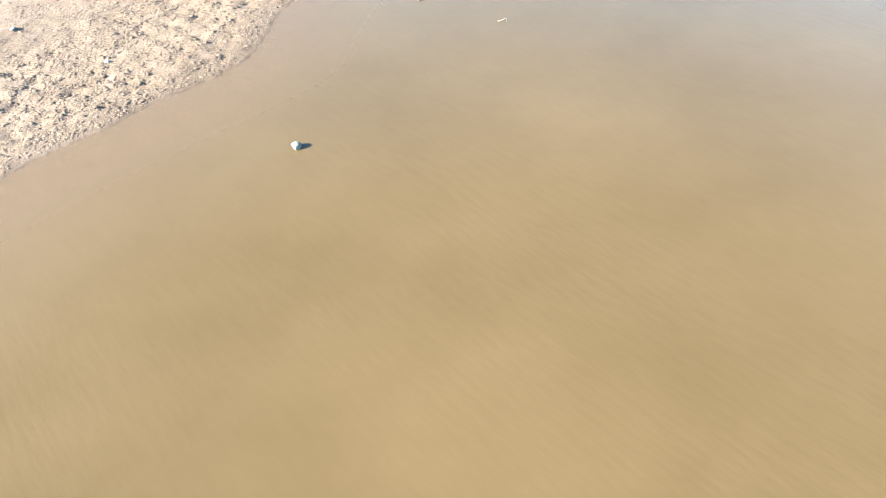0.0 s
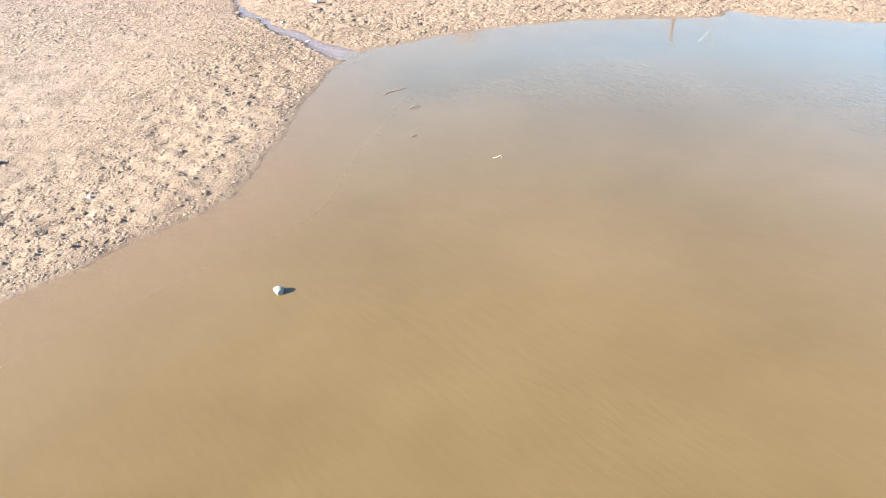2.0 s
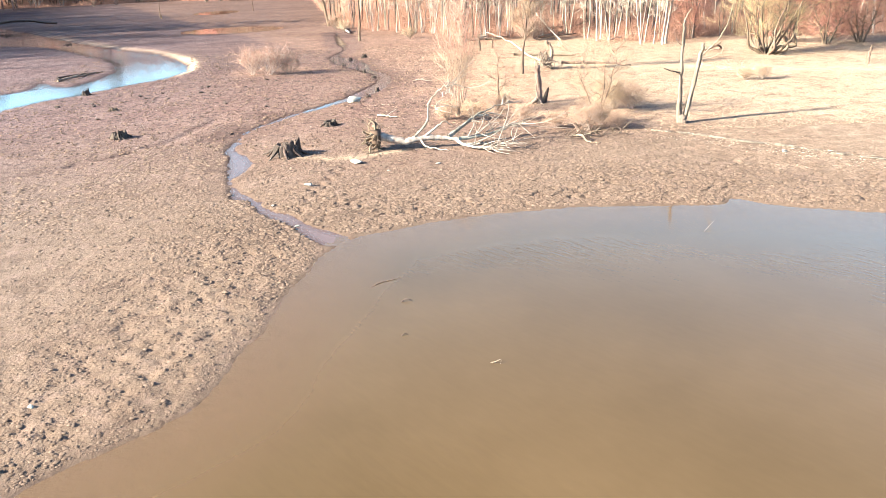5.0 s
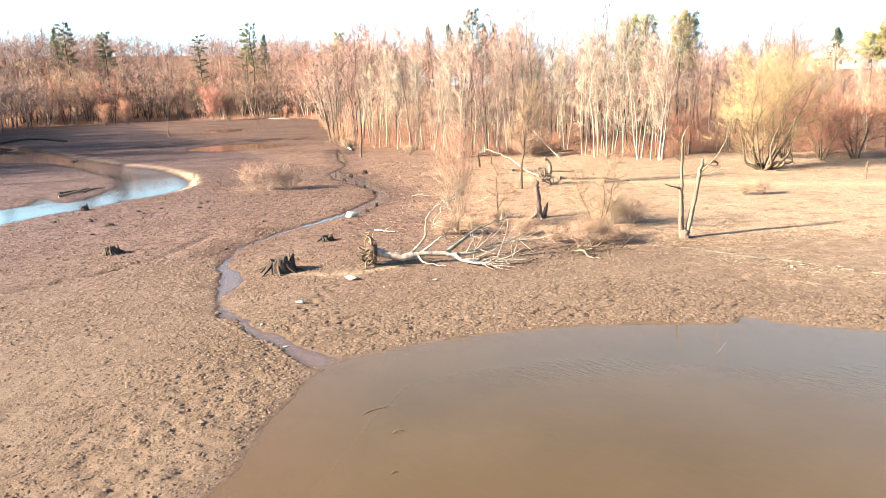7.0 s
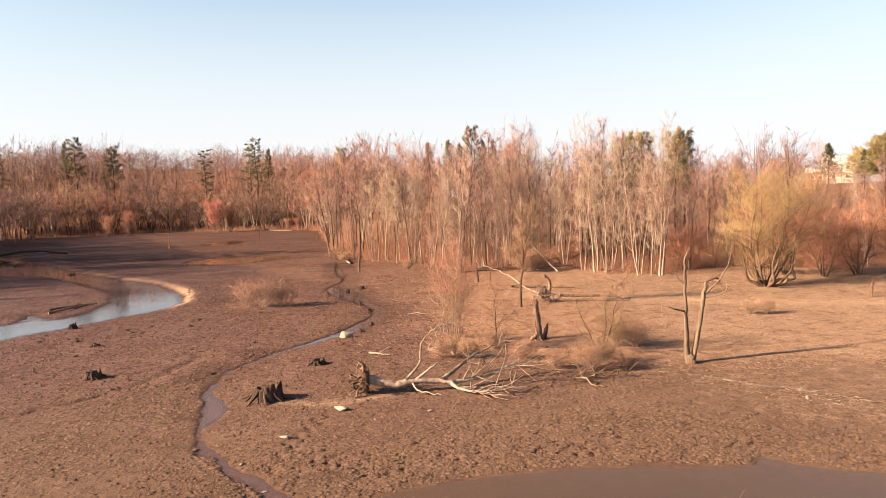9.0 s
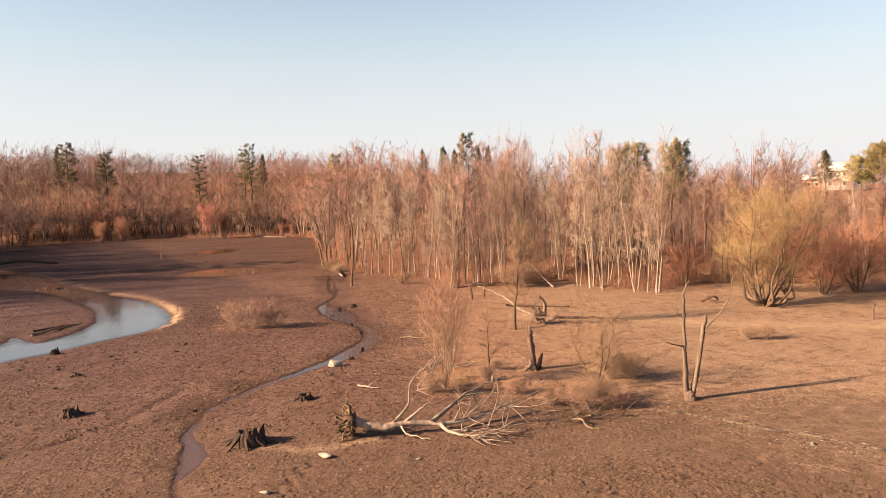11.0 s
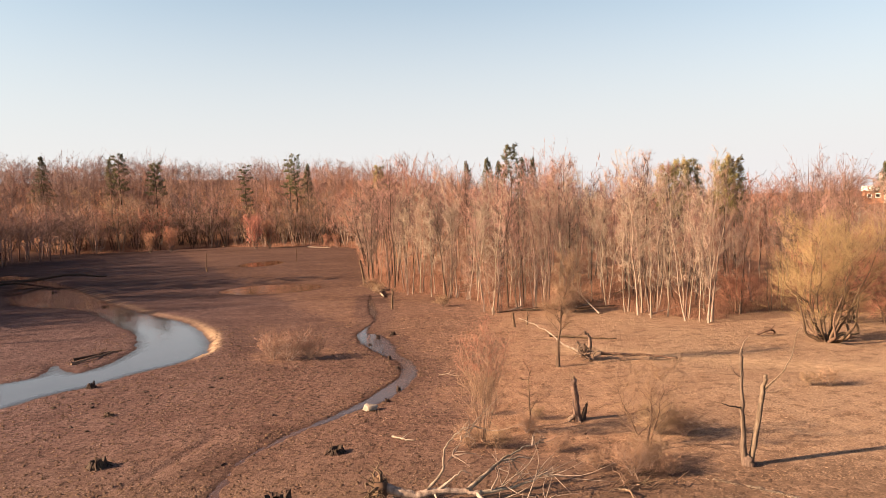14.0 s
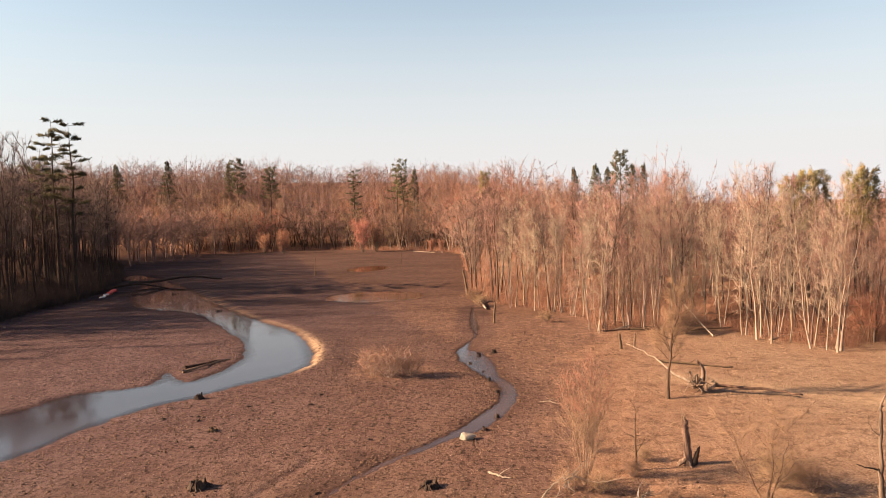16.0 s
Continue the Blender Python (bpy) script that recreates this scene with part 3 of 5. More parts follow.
build_ground()
water_sheet("water_pond", lambda x, y: ring_dist(x, y, POND_EDGE), (-30, 2, 44, 48), 0.35, POND_WATER, "shallow silty khaki-brown pond water with faint ripples", 0.004, 4.0)
water_sheet("water_creek", lambda x, y: ring_dist(x, y, CREEK), (-126, 34, -26, 232), 0.9, CREEK_WATER, "smooth creek water mirroring the pale sky", 0.002, 1.2)
water_sheet("water_brook", lambda x, y: np.where(y > 95.4, brook_dist(x, y), 9.0), (-17, 94, -1, 152), 0.25, CREEK_WATER, "still shallow pool at the head of the brook", 0.0, 0.5)
water_sheet("water_brook", lambda x, y: np.where((y > 72.9) & (y < 95.7), brook_dist(x, y), 9.0), (-17, 72, -1, 97), 0.25, FILM_WATER, "mauve-brown shallow water spread over mud", 0.0, 0.5)
water_sheet("water_brook", lambda x, y: np.where(y < 73.2, brook_dist(x, y), 9.0), (-17, 41, -1, 76), 0.25, SILT_WATER, "muddy mauve-brown trickle winding over the mud", 0.0, 0.5)
for px, py, pa, pb in PUDDLES:
    if pa > 3:
        water_sheet("water_puddle", lambda x, y: (np.hypot((x - px) / pa, (y - py) / pb) - 1) * min(pa, pb), (px - pa - 2, py - pb - 2, px + pa + 2, py + pb + 2), 1.0, PUDDLE_WATER, "shallow brown puddle on the flat mud", 0.003, 1.0)


# ---- trees ----
def grow(seed, H, r, first, limbs, reach, up, twigs, ltwig, rtwig, sub=2, wander=0.03, stems=1, splay=0.25, dome=0.5, rise=0.3, sides=6, lift=0.04, forks=3, cheap=False, taper=0.93):
    """A bare tree: (wood, twigs). first: where limbs begin, as a share of the height; up: how steeply limbs rise, in degrees; rise: how twigs turn upwards."""
    rng = np.random.default_rng(seed)
    wood, lim, fork = [], [], []
    for s in range(stems):
        az = 6.28 * s / max(stems, 1) + rng.uniform(-0.4, 0.4)
        lean = splay * rng.uniform(0.5, 1.2) if stems > 1 else splay * rng.uniform(0, 0.35)
        h = H * (rng.uniform(0.75, 1.0) if stems > 1 else 1.0)
        t = np.linspace(0, 1, 9)
        bend = np.cumsum(rng.normal(0, wander, (9, 2)), 0) * h * 0.35
        P = np.stack([math.cos(az) * lean * h * t ** 0.8 + bend[:, 0] * t, math.sin(az) * lean * h * t ** 0.8 + bend[:, 1] * t, h * t], 1)
        if stems > 1:
            P[:, :2] += np.array([math.cos(az), math.sin(az)]) * r * 1.2
        P[0, 2] = -0.25
        R = r * (1 - taper * t ** 0.85) * (1 if stems == 1 else 0.7)
        R[0] *= 1.5
        wood.append(tube(P[::4], R[::4], 3) if cheap else tube(P, R, sides, rng, 0.12))
        for i in range(limbs):
            u = first + (0.97 - first) * (i + rng.uniform(0, 1)) / limbs
            p = np.array([np.interp(u, t, P[:, k]) for k in range(3)])
            v = (u - first) / (1 - first)
            L = reach * (1 - dome * v) * (0.55 + 0.45 * min(1, v * 4 + 0.3)) * rng.uniform(0.6, 1.15)
            a, e = i * 2.4 + rng.uniform(-0.5, 0.5), radians(up + rng.uniform(-18, 18))
            d = np.array([math.cos(a) * math.cos(e), math.sin(a) * math.cos(e), math.sin(e)])
            Q = [p]
            for k in range(4):
                d = d + np.array([0, 0, lift]) + rng.normal(0, 0.2, 3)
                d /= np.linalg.norm(d)
                Q.append(Q[-1] + d * L / 4)
            Q = np.array(Q)
            r0 = max(np.interp(u, t, R) * 0.5, rtwig * 1.6)
            wood.append(cones(Q[:1], Q[-1:], [r0]) if cheap else tube(Q, np.linspace(r0, rtwig, 5), 3))
            lim.append(Q)
            for _ in range(forks):
                k = int(rng.integers(1, 4))
                f = (Q[k + 1] - Q[k]) / np.linalg.norm(Q[k + 1] - Q[k]) + rng.normal(0, 0.45, 3)
                f = Q[k] + f / np.linalg.norm(f) * L * rng.uniform(0.3, 0.6)
                fork.append((Q[k], f))
                lim.append(np.array([Q[k], (Q[k] + f) / 2, f]))
        lim.append(P[6:])
    if fork:
        wood.append(cones([a for a, b in fork], [b for a, b in fork], np.full(len(fork), rtwig * 1.5)))
    lens = np.array([np.linalg.norm(q[-1] - q[0]) for q in lim])
    pick = rng.choice(len(lim), twigs, p=lens / lens.sum())
    P0, D = np.empty((twigs, 3)), np.empty((twigs, 3))
    for n, i in enumerate(pick):
        q = lim[i]
        u = rng.uniform(0.15, 1.0) ** 0.7 * (len(q) - 1)
        k = min(int(u), len(q) - 2)
        P0[n] = q[k] + (q[k + 1] - q[k]) * (u - k)
        D[n] = (q[k + 1] - q[k]) / np.linalg.norm(q[k + 1] - q[k])
    L = ltwig * rng.uniform(0.45, 1.25, twigs)
    D = D * 0.7 + rng.normal(0, 0.55, (twigs, 3)) + np.array([0, 0, rise])
    D /= np.linalg.norm(D, axis=1, keepdims=True)
    P1 = P0 + D * L[:, None]
    out = [cones(P0, P1, np.full(twigs, rtwig) * rng.uniform(0.7, 1.2, twigs))]
    for _ in range(sub):
        u = rng.uniform(0.25, 0.85, (twigs, 1))
        S0 = P0 + (P1 - P0) * u
        E = D * 0.8 + rng.normal(0, 0.42, (twigs, 3)) + np.array([0, 0, rise * 0.6])
        E /= np.linalg.norm(E, axis=1, keepdims=True)
        out.append(cones(S0, S0 + E * (L * rng.uniform(0.35, 0.75, twigs))[:, None], np.full(twigs, rtwig * 0.7)))
    return join(*wood), join(*out)


def tree(name, shape, bark, twig, m, label, category="tree", group=""):
    ob = base(name, m, label, category, group)
    part("trunk", shape[0], bark, ob, smooth=True)
    part("crown", shape[1], twig, ob)
    return ob


def at(x, y, turn=0.0, size=1.0, dz=0.0):
    return pose(x, y, height(x, y) + dz, 0, 0, turn) @ Matrix.Scale(size, 4)


def copies(protos, spots, rng, lo=0.8, hi=1.15):
    """The first spots take the prototypes themselves, the others copies."""
    X = np.array(spots, float)
    Z = land(X[:, 0], X[:, 1])[0]
    for i, (x, y) in enumerate(X):
        s = rng.uniform(lo, hi)
        s *= 0.82 if x > 34 and y < 170 else 1.0
        m = pose(x, y, Z[i] - 0.03, rng.normal(0, 1.6), rng.normal(0, 1.6), rng.uniform(0, 360)) @ Matrix.Scale(s, 4)
        ob = protos[i % len(protos)]
        if i < len(protos):
            ob.matrix_basis = m
        else:
            c = copy_thing(ob, Matrix.Identity(4))
            c.matrix_basis = m


ORIGIN = Matrix.Identity(4)


def plant_forest():
    rng = np.random.default_rng(3)
    greys = [tree("forest_tree", grow(100 + i, H, r, 0.34, 20, reach, 54, 520, 0.85, 0.0125, 2, 0.05, splay=0.3, dome=0.5, rise=0.45, lift=0.05), [BARK, BARK, PALE_BARK, DARK_BARK, DARK_BARK][i], [TWIG, TWIG, PALE_TWIG, TWIG, DIM_TWIG][i], ORIGIN,
                  "tall bare deciduous tree with pinkish-brown twigs in the wood", group="bare forest trees")
             for i, (H, r, reach) in enumerate([(15.5, 0.12, 3.3), (17, 0.13, 3.8), (13.5, 0.09, 3.0), (17.5, 0.14, 4.0), (14.5, 0.10, 3.0)])]
    spots = []
    for fy in np.arange(1.5, 48, 3.6):
        for x in np.arange(-40, 74, 3.9):
            px, d = x + rng.uniform(-1.7, 1.7), fy + rng.uniform(-1.6, 1.6)
            y = float(np.interp(px, FOREST_X, FOREST_Y)) + d
            if abs(px) > 0.62 * (y - 15) + 8 or rng.random() < 0.20 + 0.006 * fy:
                continue
            spots.append((px, y))
    rng.shuffle(spots)
    copies(greys, spots[:235], rng, 0.92, 1.25)
    pales = [tree("pale_tree", grow(200 + i, H, r, 0.16, 36, reach, 36, 330, 0.75, 0.0115, 2, 0.085, splay=0.5, dome=0.45, rise=0.45, lift=0.11, forks=2, taper=0.84), PALE_BARK, PALE_TWIG, ORIGIN,
                  "slender pale-barked bare tree at the edge of the wood", group="pale trees at the wood's edge")
             for i, (H, r, reach) in enumerate([(18.5, 0.095, 2.3), (17, 0.08, 1.9), (19.3, 0.11, 2.6), (16, 0.075, 1.8)])]
    edge = [(22.7, 133.6), (23.2, 121.3), (25.3, 115.6), (26.9, 119), (28.7, 112.3), (29.6, 114.0), (30.8, 110.2), (30.1, 111.5), (31.4, 112.5), (33.9, 133.1), (24.2, 118), (27.6, 116.3), (22.2, 127.5), (32.5, 117),
            (18.8, 139.2), (17.6, 136.2), (5.4, 124.6), (3.6, 137.0), (0.4, 142.8), (-5.8, 150), (-3.5, 148.3), (10.5, 131), (14, 134), (28.5, 124), (34, 118), (20.5, 131), (26, 131), (8.2, 130), (12.2, 132), (15.6, 131),
            (16.4, 129.5), (21.6, 126), (2.2, 140), (-2, 146.5), (7, 133), (19.4, 133), (30.4, 119), (29.2, 121), (-9, 158), (-12, 168), (18.5, 128.5), (25.8, 122), (27.2, 126.5)]
    copies(pales, edge, rng, 0.92, 1.14)
    slim = [tree("young_tree", grow(230 + i, 8.5, 0.09, 0.3, 14, 1.9, 55, 170, 0.9, 0.012, 2, 0.07, stems=2 + i, splay=0.12), BARK, TWIG, ORIGIN,
                 "slim many-stemmed young tree with bare twigs at the wood's edge", group="young trees at the wood's edge") for i in range(2)]
    young = [(5.5, 122.4), (6.4, 123.6), (4.2, 125.5), (-8.3, 148.7), (-15.6, 172), (-17.4, 175), (-18.5, 182), (9, 126), (13, 127), (17, 128.5), (-1, 143), (-20, 195), (-24, 218), (2, 139), (41.2, 117.5), (11.5, 126.5), (0.4, 141.6), (-0.8, 142.5), (2.6, 137.6), (-12.5, 158)]
    copies(slim, young, rng, 0.8, 1.3)
    # the far shore
    kinds = ((RED_TWIG, "round bare tree with orange-red twigs on the far shore"), (TWIG, "round bare tree with rosy-brown twigs on the far shore"),
             (DIM_TWIG, "round bare tree with dull dark twigs on the far shore"), (TAN_TWIG, "round bare tree with tan twigs on the far shore"), (TWIG, "round bare tree with rosy-brown twigs on the far shore"))
    domes = [tree("round_tree", grow(300 + i, 11, 0.17, 0.14, 9, 4.3, 42, 860, 0.80, 0.017, 2, 0.06, stems=3, splay=0.25, dome=0.35, rise=0.3, lift=0.03), BARK if i % 2 else DARK_BARK, twig, ORIGIN, label,
                  group="round trees on the far shore") for i, (twig, label) in enumerate(kinds)]
    spots = []
    for k in range(120):
        x = -192 + 170 * (k + rng.uniform(0, 1)) / 120
        spots.append((x, float(np.interp(x, FOREST_X, FOREST_Y)) + (0.5 if k % 3 else 14) + abs(rng.normal(0, 9))))
    rng.shuffle(spots)
    copies(domes, spots, rng, 1.15, 2.05)


def plant_left_wood():
    rng = np.random.default_rng(8)
    # dark bark and dull twigs carry this wood's shade in their colour
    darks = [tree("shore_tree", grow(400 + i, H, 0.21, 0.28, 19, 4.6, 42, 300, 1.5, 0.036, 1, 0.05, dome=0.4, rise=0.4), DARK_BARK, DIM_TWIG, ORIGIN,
                  "tall bare tree coloured dark for the shade of the shore wood", group="shaded shore trees") for i, H in enumerate((26, 23, 28))]
    spots = []
    for y in np.arange(88, 275, 4.1):
        for d in np.arange(1.5, 62, 4.8):
            py, e = y + rng.uniform(-2, 2), d + rng.uniform(-2, 2)
            if rng.random() < 0.22 + (0.3 if y < 105 else 0):
                continue
            spots.append((float(np.interp(py, LEFT_Y, LEFT_X)) - e, py))
    rng.shuffle(spots)
    copies(darks, spots[:370], rng, 0.8, 1.15)


def far_woods():
    """Woods that go on over the hills, too many and too far to count."""
    rng = np.random.default_rng(21)
    low = []
    for H, W in ((14.5, 3.6), (16, 4.1), (17, 3.5), (15.2, 4.5), (16.4, 3.9), (14.0, 3.4)) * 2:
        # trunk, limbs reaching out to a rounded crown, and twigs that fan from them; broad low crowns for the deep woods
        H, W = (H, W) if len(low) < 6 else (H * 0.74, W * 1.45)
        n = 11
        B0 = np.column_stack([np.zeros(n), np.zeros(n), H * rng.uniform(0.10, 0.60, n)])
        a, u = 2.4 * np.arange(n) + rng.uniform(-0.4, 0.4, n), rng.uniform(0.1, 1.0, n)
        r = W * np.sqrt(1 - np.abs(2 * u - 0.9) ** 2.4 * 0.85)
        B1 = np.column_stack([np.cos(a) * r, np.sin(a) * r, H * (0.32 + 0.63 * u)])
        k = 80
        i = rng.integers(0, n, k)
        C0 = B0[i] + (B1 - B0)[i] * rng.uniform(0.3, 0.95, (k, 1))
        D = (B1 - B0)[i]
        D = D / np.linalg.norm(D, axis=1, keepdims=True) + rng.normal(0, 0.5, (k, 3))
        C1 = C0 + D * rng.uniform(0.7, 1.7, (k, 1))
        m = 290 if len(low) < 6 else 230
        j = rng.integers(0, k, m)
        T0 = C0[j] + (C1 - C0)[j] * rng.uniform(0.3, 1.0, (m, 1))
        E = (C1 - C0)[j]
        E = E / np.linalg.norm(E, axis=1, keepdims=True) * 0.8 + rng.normal(0, 0.55, (m, 3)) + np.array([0, 0, 0.12])
        low.append(join(cones([(0, 0, -0.3)], [(0.3, 0.2, H * 0.92)], [0.17]), cones(B0, B1, np.full(n, 0.065)), cones(C0, C1, np.full(k, 0.032)), cones(T0, T0 + E * rng.uniform(0.35, 0.8, (m, 1)), rng.uniform(0.026, 0.042, m))))
    V, F, K, n, spots = [], [], [], 0, []
    for d in np.concatenate([np.arange(38, 130, 8.5), np.arange(130, 215, 16)]):
        for x in np.arange(-420, 330, 9.0 if d < 130 else 12.0):
            px = x + rng.uniform(-4, 4)
            y = float(np.interp(px, FOREST_X, FOREST_Y)) + d + rng.uniform(-4, 4)
            a = math.atan2(px, y - 20)
            if not -0.98 < a < 0.66 or rng.random() < 0.12 or (122 < px < 142 and 225 < y < 262):
                continue
            spots.append((px, y, d > 100))
    for y in np.arange(60, 330, 8.0):
        for d in np.arange(40, 120, 9.0):
            spots.append((-112 - d + rng.uniform(-3, 3), y + rng.uniform(-3, 3), True))
    X = np.array(spots)
    Z = land(X[:, 0], X[:, 1])[0]
    for i, (x, y, deep) in enumerate(X):
        v, f = low[i % 6 + (6 if deep else 0)]
        a, s = rng.uniform(0, 6.28), rng.uniform(0.85, 1.15) * (0.55 if 0.485 < math.atan2(x, y - 20) < 0.59 and y < 246 else float(np.interp(math.atan2(x, y - 20), [-0.6, -0.40, -0.335, -0.25, -0.09, 0.05, 0.15, 0.25], [1.85, 1.80, 1.42, 1.62, 1.50, 1.45, 1.38, 1.18])))
        c, k = math.cos(a) * s, math.sin(a) * s
        V.append(np.stack([v[:, 0] * c - v[:, 1] * k + x, v[:, 0] * k + v[:, 1] * c + y, v[:, 2] * s + Z[i]], 1))
        F.append(f + n)
        n += len(v)
        # mauve-grey on the far rise, rosy and tan nearer, with a few odd species
        k = float(step(np.array(x), -60.0, -150.0))
        tone = np.array([0.232, 0.140, 0.115]) * (1 - k) + np.array([0.186, 0.120, 0.107]) * k
        odd = rng.random()
        tone = tone * (np.array([1.12, 0.86, 0.74]) if odd < 0.12 else np.array([1.05, 1.02, 0.92]) if odd < 0.3 else np.array([0.72, 0.72, 0.75]) if odd < 0.45 else 1.0) * rng.uniform(0.8, 1.2)
        K.append(np.tile(np.append(tone, 1.0), (len(v), 1)))
    ob = part("far_woods", (np.concatenate(V), np.concatenate(F)), FAR_TWIG)
    layer = ob.data.color_attributes.new("species", "FLOAT_COLOR", "POINT")
    layer.data.foreach_set("color", np.concatenate(K).astype(np.float32).ravel())
    return tagged(ob, "bare rosy-brown woods covering the distant rise", "woods", kind="stuff")


def thicket(name, spots, lo, hi, stems, width, r, material, label, rng):
    """Upright tangled stems at the spots, too many to count."""
    X = np.repeat(np.array(spots, float), stems, axis=0)
    n = len(X)
    h = np.repeat(rng.uniform(lo, hi, len(spots)), stems)
    B = X + rng.normal(0, width, (n, 2))
    Z = land(B[:, 0], B[:, 1])[0]
    a, s = rng.uniform(0, 6.28, n), rng.uniform(0.1, 0.9, n) * h * 0.7
    P0 = np.column_stack([B, Z - 0.05])
    P1 = P0 + np.column_stack([np.cos(a) * s, np.sin(a) * s, h * rng.uniform(0.5, 1.1, n)])
    return tagged(part(name, cones(P0, P1, np.full(n, r)), material), label, "undergrowth", kind="stuff")


def brushwood():
    """Thickets under the trees."""
    rng = np.random.default_rng(31)
    spots = []
    for k in range(3100):
        x = rng.uniform(-190, 75) if k < 1900 else rng.uniform(-190, -24) if k < 2400 else rng.uniform(-30, 62)
        y = float(np.interp(x, FOREST_X, FOREST_Y)) + (abs(rng.normal(0, 16)) + 1.5 if k < 1900 else rng.uniform(-3, 8) if k < 2400 else rng.uniform(2, 30))
        if not (28 < x < 46 and y < 113):
            spots.append((x, y))
    thicket("brushwood", spots, 0.7, 2.8, 26, 0.7, 0.016, BRUSH_TWIG, "dense reddish-brown undergrowth along the woods", rng)
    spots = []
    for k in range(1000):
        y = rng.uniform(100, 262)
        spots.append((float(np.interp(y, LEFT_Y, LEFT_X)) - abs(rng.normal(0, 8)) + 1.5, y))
    thicket("shore_thicket", spots, 1.2, 4.6, 38, 0.9, 0.03, SHADE_BRUSH, "tangled thicket coloured dark for the shade along the shore", rng)


def conifer(name, seed, H, W, m, label, habit, needle):
    rng = np.random.default_rng(seed)
    ob = base(name, m, label, "tree", "evergreens among the bare woods")
    t = np.linspace(0, 1, 7)
    P = np.stack([rng.normal(0, 0.010 * H, 7) * t, rng.normal(0, 0.010 * H, 7) * t, H * t], 1)
    P[0, 2] = -0.3
    wood = [tube(P, 0.012 * H * (1 - 0.93 * t), 6)]
    B, D, L = [], [], []
    n, u0, per = {"spruce": (74, 0.30, 46), "pine": (36, 0.52, 60), "gaunt": (30, 0.48, 84)}[habit]
    for i in range(n):
        u = u0 + (0.985 - u0) * (i + rng.uniform(0, 1)) / n
        if habit == "gaunt":
            # whorls with bare trunk between them
            u = u0 + (0.985 - u0) * min(1, round((u - u0) / (0.985 - u0) * 7) / 7 + rng.normal(0, 0.032))
        p = np.array([np.interp(u, t, P[:, k]) for k in range(3)])
        reach = W * {"spruce": (1.02 - u) * 1.5 * rng.uniform(0.7, 1.1), "pine": (1.08 - u) ** 0.5 * rng.uniform(0.45, 1.1), "gaunt": (1.12 - u) ** 0.45 * rng.uniform(0.25, 1.15)}[habit] + 0.2
        a, e = i * 2.4 + rng.uniform(-0.5, 0.5), rng.uniform(-0.3, 0.0) if habit == "spruce" else rng.uniform(0.0, 0.35)
        d = np.array([math.cos(a) * math.cos(e), math.sin(a) * math.cos(e), math.sin(e)])
        wood.append(tube([p, p + d * reach * 0.5 + [0, 0, -0.04 * reach], p + d * reach], [0.045, 0.03, 0.012], 3))
        s = rng.uniform(0.15 if habit == "spruce" else 0.38, 1.0, per)
        side = np.cross(d, [0, 0, 1.0])
        B.append(p + d * (reach * s)[:, None] + side * (rng.normal(0, 0.19, per) * reach * (1.15 - 0.6 * s))[:, None] + np.array([0, 0, 1]) * rng.normal(0.05, 0.10 if habit == "gaunt" else 0.32, per)[:, None])
        D.append(np.tile(d * 0.7, (per, 1)))
        L.append(rng.uniform(0.45, 0.95, per) * (0.5 + W / 10) * (0.6 if habit == "spruce" else 0.85))
    B, D, L = np.concatenate(B), np.concatenate(D), np.concatenate(L)
    D = D + rng.normal(0, 0.5, D.shape) + np.array([0, 0, -0.1 if habit == "spruce" else 0.35])
    D /= np.linalg.norm(D, axis=1, keepdims=True)
    part("trunk", join(*wood), DARK_BARK, ob, smooth=True)
    part("needles", cones(B, B + D * L[:, None], (0.16 if habit == "spruce" else 0.115) * L), needle, ob)
    return ob


def evergreens():
    far = "dark green spruce standing above the far bare woods"
    pine = "dark pine with an uneven crown above the woods"
    sunny = "sunlit yellow-green pine behind the pale trees"
    gaunt = "tall gaunt pine with tiered branches among bare trees"
    yard = "bushy yellow-green pine below the house"
    rows = [(-157.3, 365, 44.6, 9, pine), (-141.8, 368, 40.0, 8, pine), (-94.5, 350, 35.8, 6.0, gaunt), (-75.2, 354, 38.3, 6.5, gaunt), (-70.1, 342, 39.8, 6, pine),
            (-66.3, 350, 35.6, 6, far), (-25.7, 270, 29.4, 5, sunny), (3.4, 255, 28.6, 4.0, far), (10.1, 258, 29.6, 5.5, far), (13.9, 262, 28.8, 4.5, far), (17.0, 250, 33.0, 6.5, pine), (21.2, 256, 29.2, 4.5, far),
            (24.2, 256, 29.0, 4.5, far), (39.6, 150, 21.6, 4.6, sunny), (41.7, 152, 21.4, 4.2, sunny), (37.1, 150, 20.9, 4.2, sunny), (45.3, 146, 20.8, 4.6, sunny), (47.7, 148, 21.8, 4.6, sunny),
            (125.0, 240, 23.4, 5, far), (113.7, 203, 19.6, 8, yard), (117.4, 200, 22.6, 10, yard), (121.5, 203, 22.0, 9, yard),
            (-226.4, 372, 44.8, 9, far), (-194.1, 365, 45.2, 9, far), (-166.2, 374, 43.6, 7, far),
            (-108.0, 168, 38.8, 6.5, gaunt), (-100.4, 163, 37.2, 6.0, gaunt), (-114.5, 172, 33.0, 6.5, gaunt)]
    for i, (x, y, top, w, label) in enumerate(rows):
        z = height(x, y)
        habit = "gaunt" if label == gaunt else "spruce" if label == far else "pine"
        conifer("spruce" if label == far else "pine", 600 + i, max(top - z, 9), w, pose(x, y, z), label, habit, SUNNY_NEEDLE if label in (sunny, yard) else NEEDLE)


